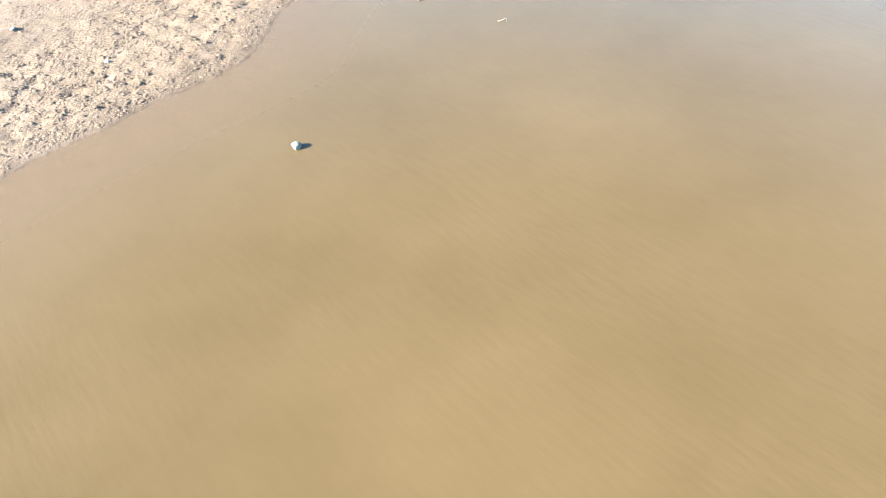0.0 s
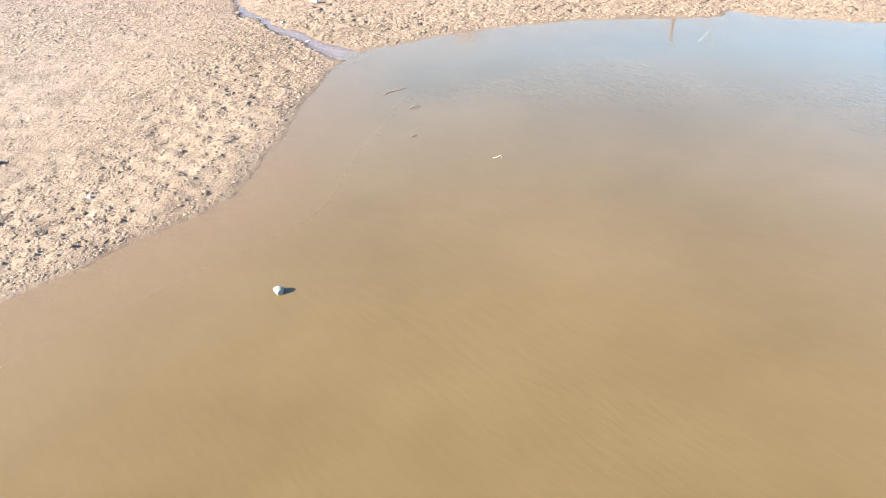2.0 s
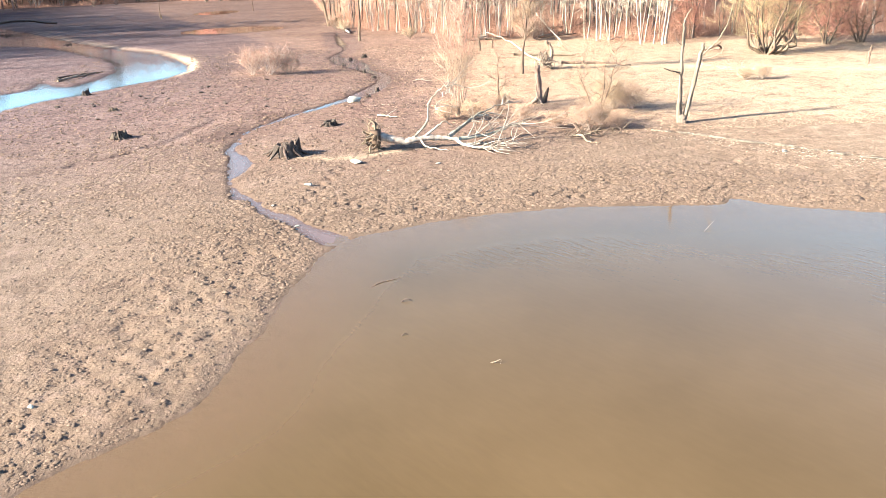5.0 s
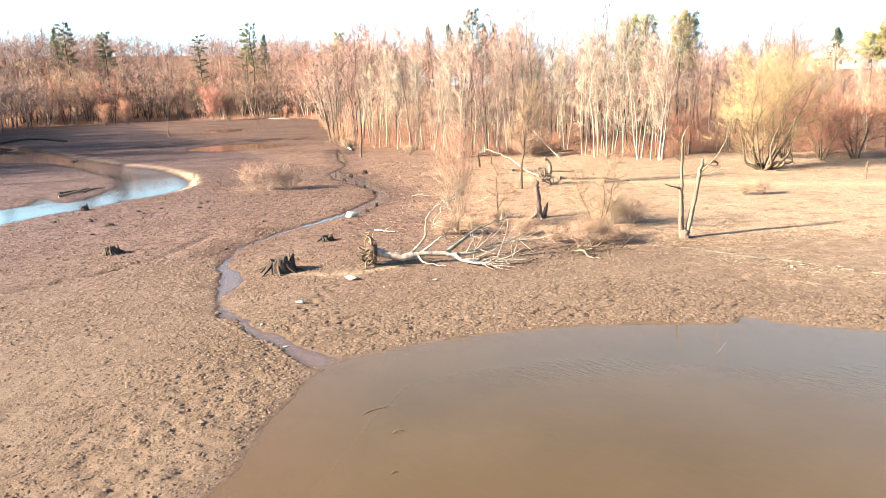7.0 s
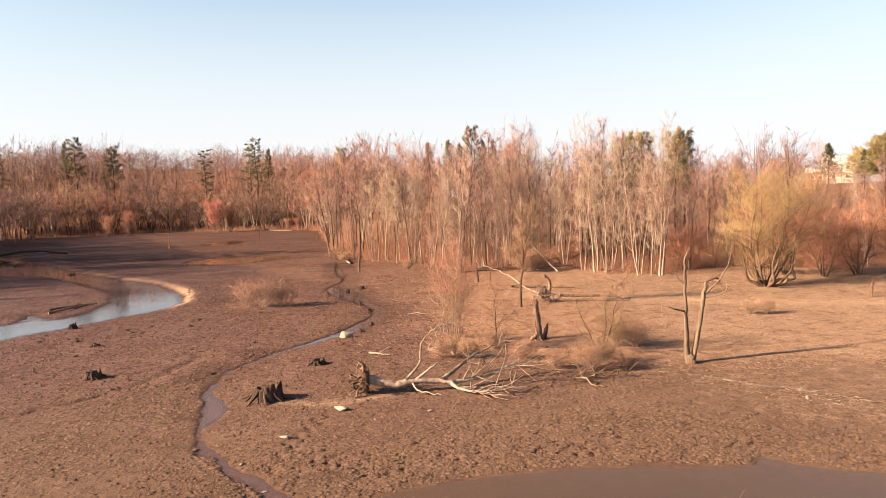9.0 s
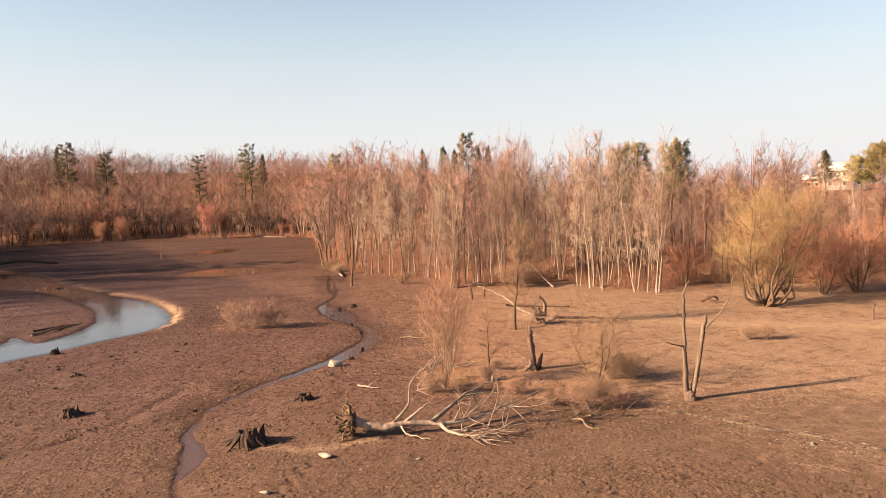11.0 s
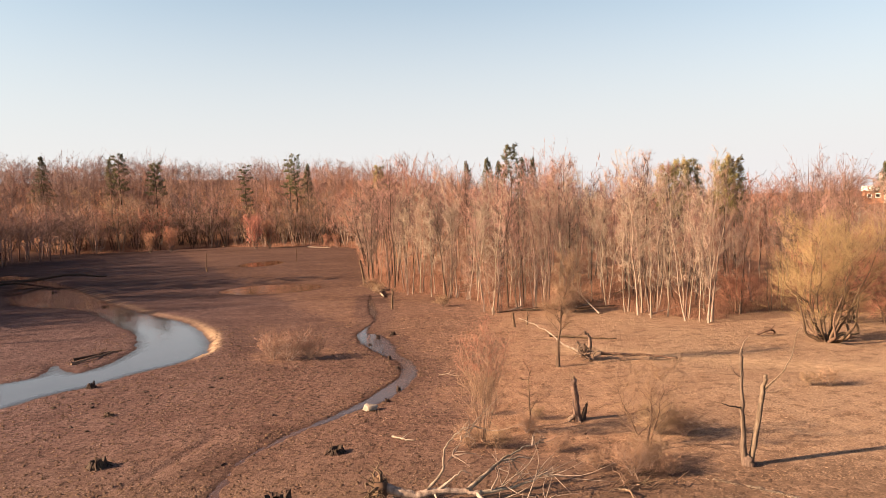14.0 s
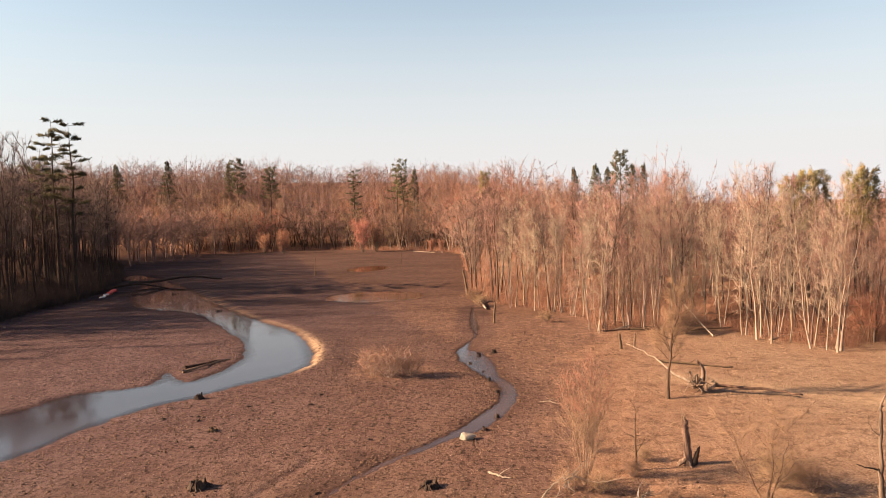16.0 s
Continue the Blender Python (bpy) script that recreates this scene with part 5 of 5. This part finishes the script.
    # logs and drift branches lying about
    for name, pts, r, material, label in (
            ("pale_log", [(-15.0, 160, 0.4), (-13.5, 152, 0.5), (-12.2, 146, 0.4)], 0.35, DEAD_WOOD, "pale bare log at the wood's edge"),
            ("drift_branch", [(-3.6, 69.4, 0.2), (-2.9, 68.7, 0.28), (-2.1, 68.3, 0.15)], 0.085, DEAD_WOOD, "bleached drift branch on the mud"),
            ("creek_log", [(-40.0, 96.8, 0.35), (-38.9, 99.2, 0.5), (-38.9, 101.2, 0.35), (-38.1, 104.5, 0.3)], 0.14, TAN_WOOD, "bleached log lying on the point by the creek"),
            ("creek_log", [(-40.8, 98.8, 0.4), (-39.4, 101, 0.45), (-38.8, 103.6, 0.3)], 0.15, DARK_BARK, "dark log lying on the point by the creek"),
            ("leaning_log", [(-106, 190, 1.4), (-101, 195, 2.4), (-95, 200, 2.2), (-89, 206, 0.5)], 0.4, DARK_BARK, "large dark fallen trunk over the creek"),
            ("leaning_log", [(-106, 182, 0.8), (-100, 185, 1.6), (-94, 187, 1.0), (-91, 187, 0.15)], 0.3, DARK_BARK, "large dark fallen trunk over the creek"),
            ("twisted_root", [(9.2, 58.9, 0.5), (9.7, 58.3, 0.65), (9.9, 57.8, 0.3), (10.7, 57.4, 0.25)], 0.075, TAN_WOOD, "twisted bleached root below the brush"),
            ("field_log", [(11.0, 104, 1.0), (14, 103, 0.9), (18, 101.5, 0.8)], 0.14, BROWN_WOOD, "thin fallen limb on the grass"),
            ("arched_branch", [(-1, 87.4, 0.3), (-0.2, 87, 0.45), (0.8, 86.6, 0.3)], 0.045, DEAD_WOOD, "bleached fallen branch on the grass"),
            ("leaning_log", [(19.5, 120, 0.6), (18.2, 122, 2.6), (16.6, 124.5, 5.4)], 0.12, DEAD_WOOD, "pale stem leaning from the wood"),
            ("far_log", [(-60, 313, 1.2), (-55, 311, 0.9), (-50, 308, 0.7)], 0.3, DEAD_WOOD, "pale driftwood heap on the far shore"),
            ("gnarled_root", [(33.2, 101.5, 0.6), (34.2, 100.5, 1.5), (35.0, 101.5, 0.7), (34.2, 102.2, 0.6)], 0.14, BROWN_WOOD, "gnarled curling root at the foot of the wood")):
        q = np.array(pts, float)
        q[:, 2] = q[:, 2] * 0.75
        ob = base(name, pose(0, 0, 0), label, "log", "dead wood on the lakebed")
        gz = np.array([height(a, b) for a, b, c in q])
        q[:, 2] = gz + np.maximum(q[:, 2] - (q[:, 2].min() - r * 0.7), r * 0.6)
        limb("shaft", [tuple(p) for p in q], r, r * 0.45, material, 8, 0.18)
        limb("side_branch", [tuple(q[1]), tuple(q[1] + np.array([0.7, 0.5, 0.35]) * (1 + 2 * r))], r * 0.45, r * 0.12, material, 5)


def forest_logs():
    rng = np.random.default_rng(91)
    for k in range(34):
        x = rng.uniform(-14, 34)
        y = float(np.interp(x, FOREST_X, FOREST_Y)) + rng.uniform(-2, 16)
        a, L, r = rng.normal(0.1, 0.5), rng.uniform(2.5, 8), rng.uniform(0.07, 0.18)
        p = np.array([(x + math.cos(a) * L * t, y + math.sin(a) * L * t) for t in (0, 0.35, 0.7, 1.0)])
        z = land(p[:, 0], p[:, 1])[0] + r * 0.7 + np.array([0, 0.1, 0.25, 0.3]) * rng.uniform(0, 1.5)
        q = smooth_line(np.column_stack([p, z]), 3)
        ob = part("forest_log", tube(q, np.linspace(r, r * 0.5, len(q)), 7, rng, 0.2), DEAD_WOOD if k % 2 else BROWN_WOOD, smooth=True)
        tagged(ob, "pale fallen log at the foot of the wood" if k % 2 else "brown fallen log at the foot of the wood", "log", "fallen logs under the trees")


def stone(name, x, y, size, label, seed, material, turn=0.0, sink=0.25, group=""):
    g = np.random.default_rng(seed)
    bm = bmesh.new()
    bmesh.ops.create_icosphere(bm, subdivisions=3, radius=1)
    ax = g.normal(0, 1, (7, 3))
    ax /= np.linalg.norm(ax, axis=1, keepdims=True)
    cut = g.uniform(0.4, 0.75, 7)
    for v in bm.verts:
        p = np.array(v.co)
        for a, c in zip(ax, cut):
            over = p @ a - c
            if over > 0:
                p = p - a * over * 0.97
        p = p * (1 + 0.05 * noise.noise(Vector(p * 2.5)))
        v.co = p * np.array(size)
    me = bpy.data.meshes.new(name)
    bm.to_mesh(me)
    bm.free()
    me.materials.append(material)
    z = max(height(x, y), -0.05)
    ob = new(name, me)
    ob.matrix_basis = pose(x, y, z + size[2] * (1 - 2 * sink), 0, 0, turn)
    return tagged(ob, label, "stone", group)


def stones():
    stone("boulder", -6.0, 76.4, (0.8, 0.5, 0.36), "pale angular boulder beside the brook pool", 1, STONE, 20, 0.2)
    stone("slab_stone", -4.2, 55.2, (0.46, 0.22, 0.13), "long pale stone lying on the mud", 5, STONE, -25, 0.15)
    stone("half_sunk_stone", -4.35, 25.0, (0.17, 0.15, 0.16), "greyish rounded stone rising from the pond", 3, GREY_STONE, 0, 0.3)
    for i, (x, y, s) in enumerate(((-6.3, 50.7, 0.22), (-6.0, 44.6, 0.15), (-14.9, 32.9, 0.12), (-10.9, 30.2, 0.11), (0.6, 54.2, 0.14), (-9.4, 57.2, 0.12), (-7.6, 47.6, 0.1), (-2.2, 53.2, 0.09), (20.2, 53.6, 0.2), (19.5, 69.0, 0.2))):
        stone("small_stone", x, y, (s * 1.3, s * 0.8, s * 0.5), "small pale stone on the mud", 20 + i, STONE, i * 50, 0.2, "small stones")


# ---- the house on the rise ----
def house():
    ob = base("house", pose(136, 250, height(136, 250), 0, 0, -22), "house with pale gable and red-brown lower wing on the rise", "house")
    wall = varied("pale_siding", (0.40, 0.37, 0.33), (0.50, 0.46, 0.41), 2.0, 0.7, 0.02)
    brick = varied("red_brick_wall", (0.24, 0.10, 0.07), (0.34, 0.15, 0.10), 6.0, 0.85, 0.02)
    roofm = varied("grey_shingles", (0.38, 0.36, 0.34), (0.52, 0.50, 0.47), 4.0, 0.8, 0.02)
    glass, nt, b = shader("window_glass", 0.05)
    b.inputs["Base Color"].default_value = (0.03, 0.035, 0.04, 1)
    white = varied("white_paint", (0.70, 0.68, 0.64), (0.8, 0.78, 0.74), 3.0, 0.6, 0.02)

    def box(name, x0, y0, z0, x1, y1, z1, material, parent, label=""):
        bm = bmesh.new()
        bmesh.ops.create_cube(bm, size=1, matrix=Matrix.Translation(((x0 + x1) / 2, (y0 + y1) / 2, (z0 + z1) / 2)) @ Matrix.Diagonal((x1 - x0, y1 - y0, z1 - z0, 1)))
        bmesh.ops.bevel(bm, geom=bm.edges[:], offset=0.02, segments=1)
        me = bpy.data.meshes.new(name)
        bm.to_mesh(me)
        bm.free()
        me.materials.append(material)
        o = new(name, me)
        o.parent = parent
        return tagged(o, label) if label else o

    body = box("wall", -6, -5, -1, 6, 5, 5.8, wall, ob)
    box("wing_wall", -11, -4, -1, -6.01, 4, 3.4, brick, ob, "red-brown brick wing")
    V = [(-6.6, -5.6, 5.6), (6.6, -5.6, 5.6), (6.6, 5.6, 5.6), (-6.6, 5.6, 5.6), (-6.6, 0, 8.6), (6.6, 0, 8.6)]
    part("roof", (np.array(V), np.array([[0, 1, 5], [0, 5, 4], [2, 3, 4], [2, 4, 5], [3, 0, 4], [1, 2, 5], [0, 3, 2], [0, 2, 1]])), roofm, ob)
    V = [(-11.4, -4.4, 3.3), (-6, -4.4, 3.3), (-6, 4.4, 3.3), (-11.4, 4.4, 3.3), (-11.4, 0, 4.9), (-6, 0, 4.9)]
    part("roof", (np.array(V), np.array([[0, 1, 5], [0, 5, 4], [2, 3, 4], [2, 4, 5], [3, 0, 4], [1, 2, 5], [0, 3, 2], [0, 2, 1]])), roofm, ob)
    for x, z in ((-4, 1.2), (0, 1.2), (4, 1.2), (-4, 4.0), (0, 4.0), (4, 4.0), (-9.8, 1.2), (-7.6, 1.2)):
        y = -5.0 if x > -6 else -4.0
        w = box("window", x - 0.65, y - 0.06, z - 0.1, x + 0.65, y + 0.02, z + 1.3, white, ob)
        box("pane", x - 0.5, y - 0.085, z + 0.05, x + 0.5, y - 0.065, z + 1.15, glass, w)
    box("chimney", 2.5, 1, 6, 3.3, 1.8, 9.4, brick, ob)


# ---- red and white litter by the creek ----
def creek_litter():
    red = varied("red_plastic", (0.45, 0.03, 0.03), (0.6, 0.06, 0.05), 2.0, 0.5)
    pale = varied("white_plastic", (0.6, 0.58, 0.55), (0.75, 0.73, 0.70), 2.0, 0.5)
    rng = np.random.default_rng(9)
    ob = base("torn_boom", pose(0, 0, height(-99, 170)), "crumpled red and white plastic boom washed onto the mud", "debris")
    q = smooth_line([(-101.5, 178, 0.4), (-100.5, 175.5, 0.6), (-99.5, 173, 0.4), (-98.6, 171, 0.5)], 5)
    part("red_length", tube(q, np.full(len(q), 0.30), 8, rng, 0.35), red, ob, "crumpled red plastic", smooth=True)
    q = smooth_line([(-98.6, 171, 0.4), (-98.2, 169.0, 0.45), (-97.0, 167.5, 0.3), (-96.6, 165.2, 0.35)], 5)
    part("white_length", tube(q, np.full(len(q), 0.22), 8, rng, 0.35), pale, ob, "crumpled white plastic", smooth=True)


# ---- small stuff on the ground ----
def scatter():
    rng = np.random.default_rng(41)
    # wrack line of dry stalks across the right-hand mud
    P0, P1 = [], []
    line = smooth_line([(14.6, 60.4), (17.2, 58.4), (18.9, 56.3), (20.6, 55.1), (21.9, 53.6), (24.5, 51.0), (29, 48)], 8)
    for k in range(1900):
        i = rng.integers(0, len(line) - 1)
        t = rng.uniform(0, 1)
        p = line[i] * (1 - t) + line[i + 1] * t + rng.normal(0, 0.06, 2) * (1 + 3 * (rng.random() < 0.2))
        if vnoise(p[:1] * 1.3, p[1:] * 1.3)[0] < 0.42 and rng.random() < 0.85:
            continue
        fleck = rng.random() < 0.35
        if fleck:
            p = p + np.array([0.2, -2.0]) + rng.normal(0, 0.55, 2)
        d = line[i + 1] - line[i]
        a = math.atan2(d[1], d[0]) + rng.normal(0, 0.35)
        L = rng.uniform(0.04, 0.16) if fleck else rng.uniform(0.15, 0.7)
        P0.append((p[0], p[1], rng.uniform(0.01, 0.08)))
        P1.append((p[0] + math.cos(a) * L, p[1] + math.sin(a) * L, rng.uniform(0.01, 0.10)))
    P0, P1 = np.array(P0), np.array(P1)
    P0[:, 2] += land(P0[:, 0], P0[:, 1])[0]
    P1[:, 2] += land(P1[:, 0], P1[:, 1])[0]
    tagged(part("wrack_line", cones(P0, P1, rng.uniform(0.006, 0.016, len(P0))), PALE_STALK), "line of pale dry stalks washed up on the mud", "dry stalks", kind="stuff")
    # straw and grass tufts over the field
    n = 95000
    x, y = rng.uniform(-8, 62, n), 60 + 62 * rng.random(n) ** 1.5
    z, wet_and_shade, grass, sandm, litter = land(x, y)
    keep = (rng.random(n) < grass * 0.9 * (1 - litter)) & (wet_and_shade < 0.3)
    x, y, z = x[keep], y[keep], z[keep]
    k = len(x)
    a, L, e = rng.uniform(0, 6.28, k), rng.uniform(0.08, 0.32, k), rng.uniform(0.1, 1.1, k)
    P0 = np.stack([x, y, z], 1)
    P1 = P0 + np.stack([np.cos(a) * np.cos(e), np.sin(a) * np.cos(e), np.sin(e) * 0.6], 1) * L[:, None]
    tagged(part("dry_grass", cones(P0, P1, rng.uniform(0.008, 0.018, k)), STRAW), "matted dry straw-coloured grass on the field", "grass", kind="stuff")
    # drift stalks on the lower mud right of the brook
    n = 1500
    x, y = rng.uniform(8, 34, n), rng.uniform(49, 62, n)
    z = land(x, y)[0]
    keep = rng.random(n) < 0.7 * np.exp(-np.abs(y - (60.0 - 0.42 * (x - 12))) / 1.6) + 0.08
    x, y, z = x[keep], y[keep], z[keep]
    a, L = rng.uniform(-0.9, 0.4, len(x)), rng.uniform(0.08, 0.35, len(x))
    P0 = np.stack([x, y, z + 0.02], 1)
    P1 = P0 + np.stack([np.cos(a), np.sin(a), np.zeros(len(x))], 1) * L[:, None]
    tagged(part("straw_bits", cones(P0, P1, np.full(len(x), 0.012)), STRAW), "scattered pale straw bits on the mud", "straw", kind="stuff")
    # crumbled clods
    n = 150000
    x, y = rng.uniform(-24, 24, n), 24 + 38 * rng.random(n) ** 1.25
    z, wet_and_shade, grass, sandm, litter = land(x, y)
    keep = (wet_and_shade < 0.45) & (z > 0.03) & (rng.random(n) < (0.35 + 0.9 * (fbm(x / 4, y / 4, 2) - 0.4)) * (0.35 + 1.0 * step(ring_dist(x, y, POND_EDGE), 10, 2)))
    x, y, z = x[keep], y[keep], z[keep]
    k = len(x)
    O = np.array([(1, 0, -0.4), (0, 1, -0.4), (-1, 0, -0.4), (0, -1, -0.4), (0.15, 0.1, 0.8)])
    T = np.array([(0, 1, 4), (1, 2, 4), (2, 3, 4), (3, 0, 4)])
    s = (0.030 + 0.050 * rng.random(k) ** 2.2) * (1 + 0.8 * step(y, 32, 48))
    a = rng.uniform(0, 6.28, k)
    V = O[None] * (1 + 0.35 * rng.uniform(-1, 1, (k, 5, 3))) * s[:, None, None] * np.array([1.3, 1.0, 0.42])
    c, d = np.cos(a)[:, None], np.sin(a)[:, None]
    V = np.stack([V[:, :, 0] * c - V[:, :, 1] * d + x[:, None], V[:, :, 0] * d + V[:, :, 1] * c + y[:, None], V[:, :, 2] + z[:, None] + 0.2 * s[:, None]], 2)
    F = T[None] + (np.arange(k) * 5)[:, None, None]
    tagged(part("mud_clods", (V.reshape(-1, 3), F.reshape(-1, 3)), CLOD), "small crumbled clods of drying mud", "mud clods", kind="stuff")
    # coarser crumbs farther out, and slumped clods along the brook's pool
    n = 34000
    x, y = rng.uniform(-44, 12, n), 60 + 60 * rng.random(n) ** 1.3
    db = brook_dist(x, y)
    m = 3600
    i = rng.integers(56, 96, m)
    x[:m], y[:m] = BROOK[i, 0] + rng.normal(0, 2.2, m), BROOK[i, 1] + rng.normal(0, 1.2, m)
    db = brook_dist(x, y)
    z, wet_and_shade, grass, sandm, litter = land(x, y)
    near = np.exp(-np.maximum(db - 0.2, 0) / 0.7) * (y > 74)
    keep = (db > 0.12) & (ring_dist(x, y, CREEK) > 0.8) & (z > 0.03) & (rng.random(n) < 0.3 - 0.15 * near - 0.3 * grass)
    x, y, z, near = x[keep], y[keep], z[keep], near[keep]
    k = len(x)
    s = (0.05 + 0.09 * rng.random(k) ** 2) * (1 + 0.2 * near) * (1 + 0.3 * step(y, 70, 120))
    a = rng.uniform(0, 6.28, k)
    V = O[None] * (1 + 0.35 * rng.uniform(-1, 1, (k, 5, 3))) * s[:, None, None] * np.array([1.4, 0.95, 0.8])
    c, d = np.cos(a)[:, None], np.sin(a)[:, None]
    V = np.stack([V[:, :, 0] * c - V[:, :, 1] * d + x[:, None], V[:, :, 0] * d + V[:, :, 1] * c + y[:, None], V[:, :, 2] + z[:, None] + 0.2 * s[:, None]], 2)
    F = T[None] + (np.arange(k) * 5)[:, None, None]
    tagged(part("damp_clods", (V.reshape(-1, 3), F.reshape(-1, 3)), DAMP_CLOD), "damp dark clods of mud along the brook and flats", "mud clods", kind="stuff")
    # added dark lumps stand in for shaded pits between brook and creek
    for i in range(44):
        t = rng.uniform(0, 1)
        x, y = (-33 + 20 * t + rng.normal(0, 1.6), 78 + 13 * t + rng.normal(0, 2.2)) if i < 30 else (rng.uniform(-28, -13), rng.uniform(64, 80))
        r = rng.uniform(0.07, 0.19)
        stone("mud_lump", x, y, (r * 1.6, r, r * 0.5), "small dark lump standing in for a shaded pit in the mud", 300 + i, DARK_BARK, i * 37, 0.25, "dark mud lumps")
    # sticks awash in the pond
    for name, pts, r, material, label in (("sunken_branch", [(-2.25, 37.4, 0.0), (-1.95, 37.75, 0.03), (-1.4, 38.05, 0.02), (-0.95, 38.4, 0.0)], 0.016, BROWN_WOOD, "thin dark branch lying awash in the pond"),
                                          ("water_twig", [(11.3, 41.6, 0.0), (11.6, 41.9, 0.12), (11.9, 42.2, 0.24)], 0.008, DEAD_WOOD, "pale bent twig standing in the pond"),
                                          ("water_twig", [(-1.15, 36.05, 0.0), (-1.0, 36.1, 0.09), (-0.85, 36.1, 0.06), (-0.78, 36.15, 0.0)], 0.02, BROWN_WOOD, "knotted brown twig poking from the pond"),
                                          ("water_twig", [(-1.1, 33.55, 0.0), (-1.0, 33.6, 0.07), (-0.9, 33.62, 0.0)], 0.022, BROWN_WOOD, "knotted brown twig poking from the pond"),
                                          ("water_twig", [(1.5, 31.65, 0.0), (1.65, 31.6, 0.06), (1.8, 31.65, 0.10), (1.78, 31.55, 0.0)], 0.016, TAN_WOOD, "crooked tan twig poking from the pond"),
                                          ):
        q = smooth_line(pts, 4)
        q[:, 2] -= 0.012 if name == "sunken_branch" else 0.004
        ob = tagged(part(name, tube(q, np.linspace(r, r * 0.4, len(q)), 6, rng, 0.2), material, smooth=True), label, "branch", "sticks in the water")


plant_forest()
plant_left_wood()
far_woods()
brushwood()
evergreens()
willow()
edge_shrubs()
dead_things()
forest_logs()
stones()
house()
creek_litter()
scatter()
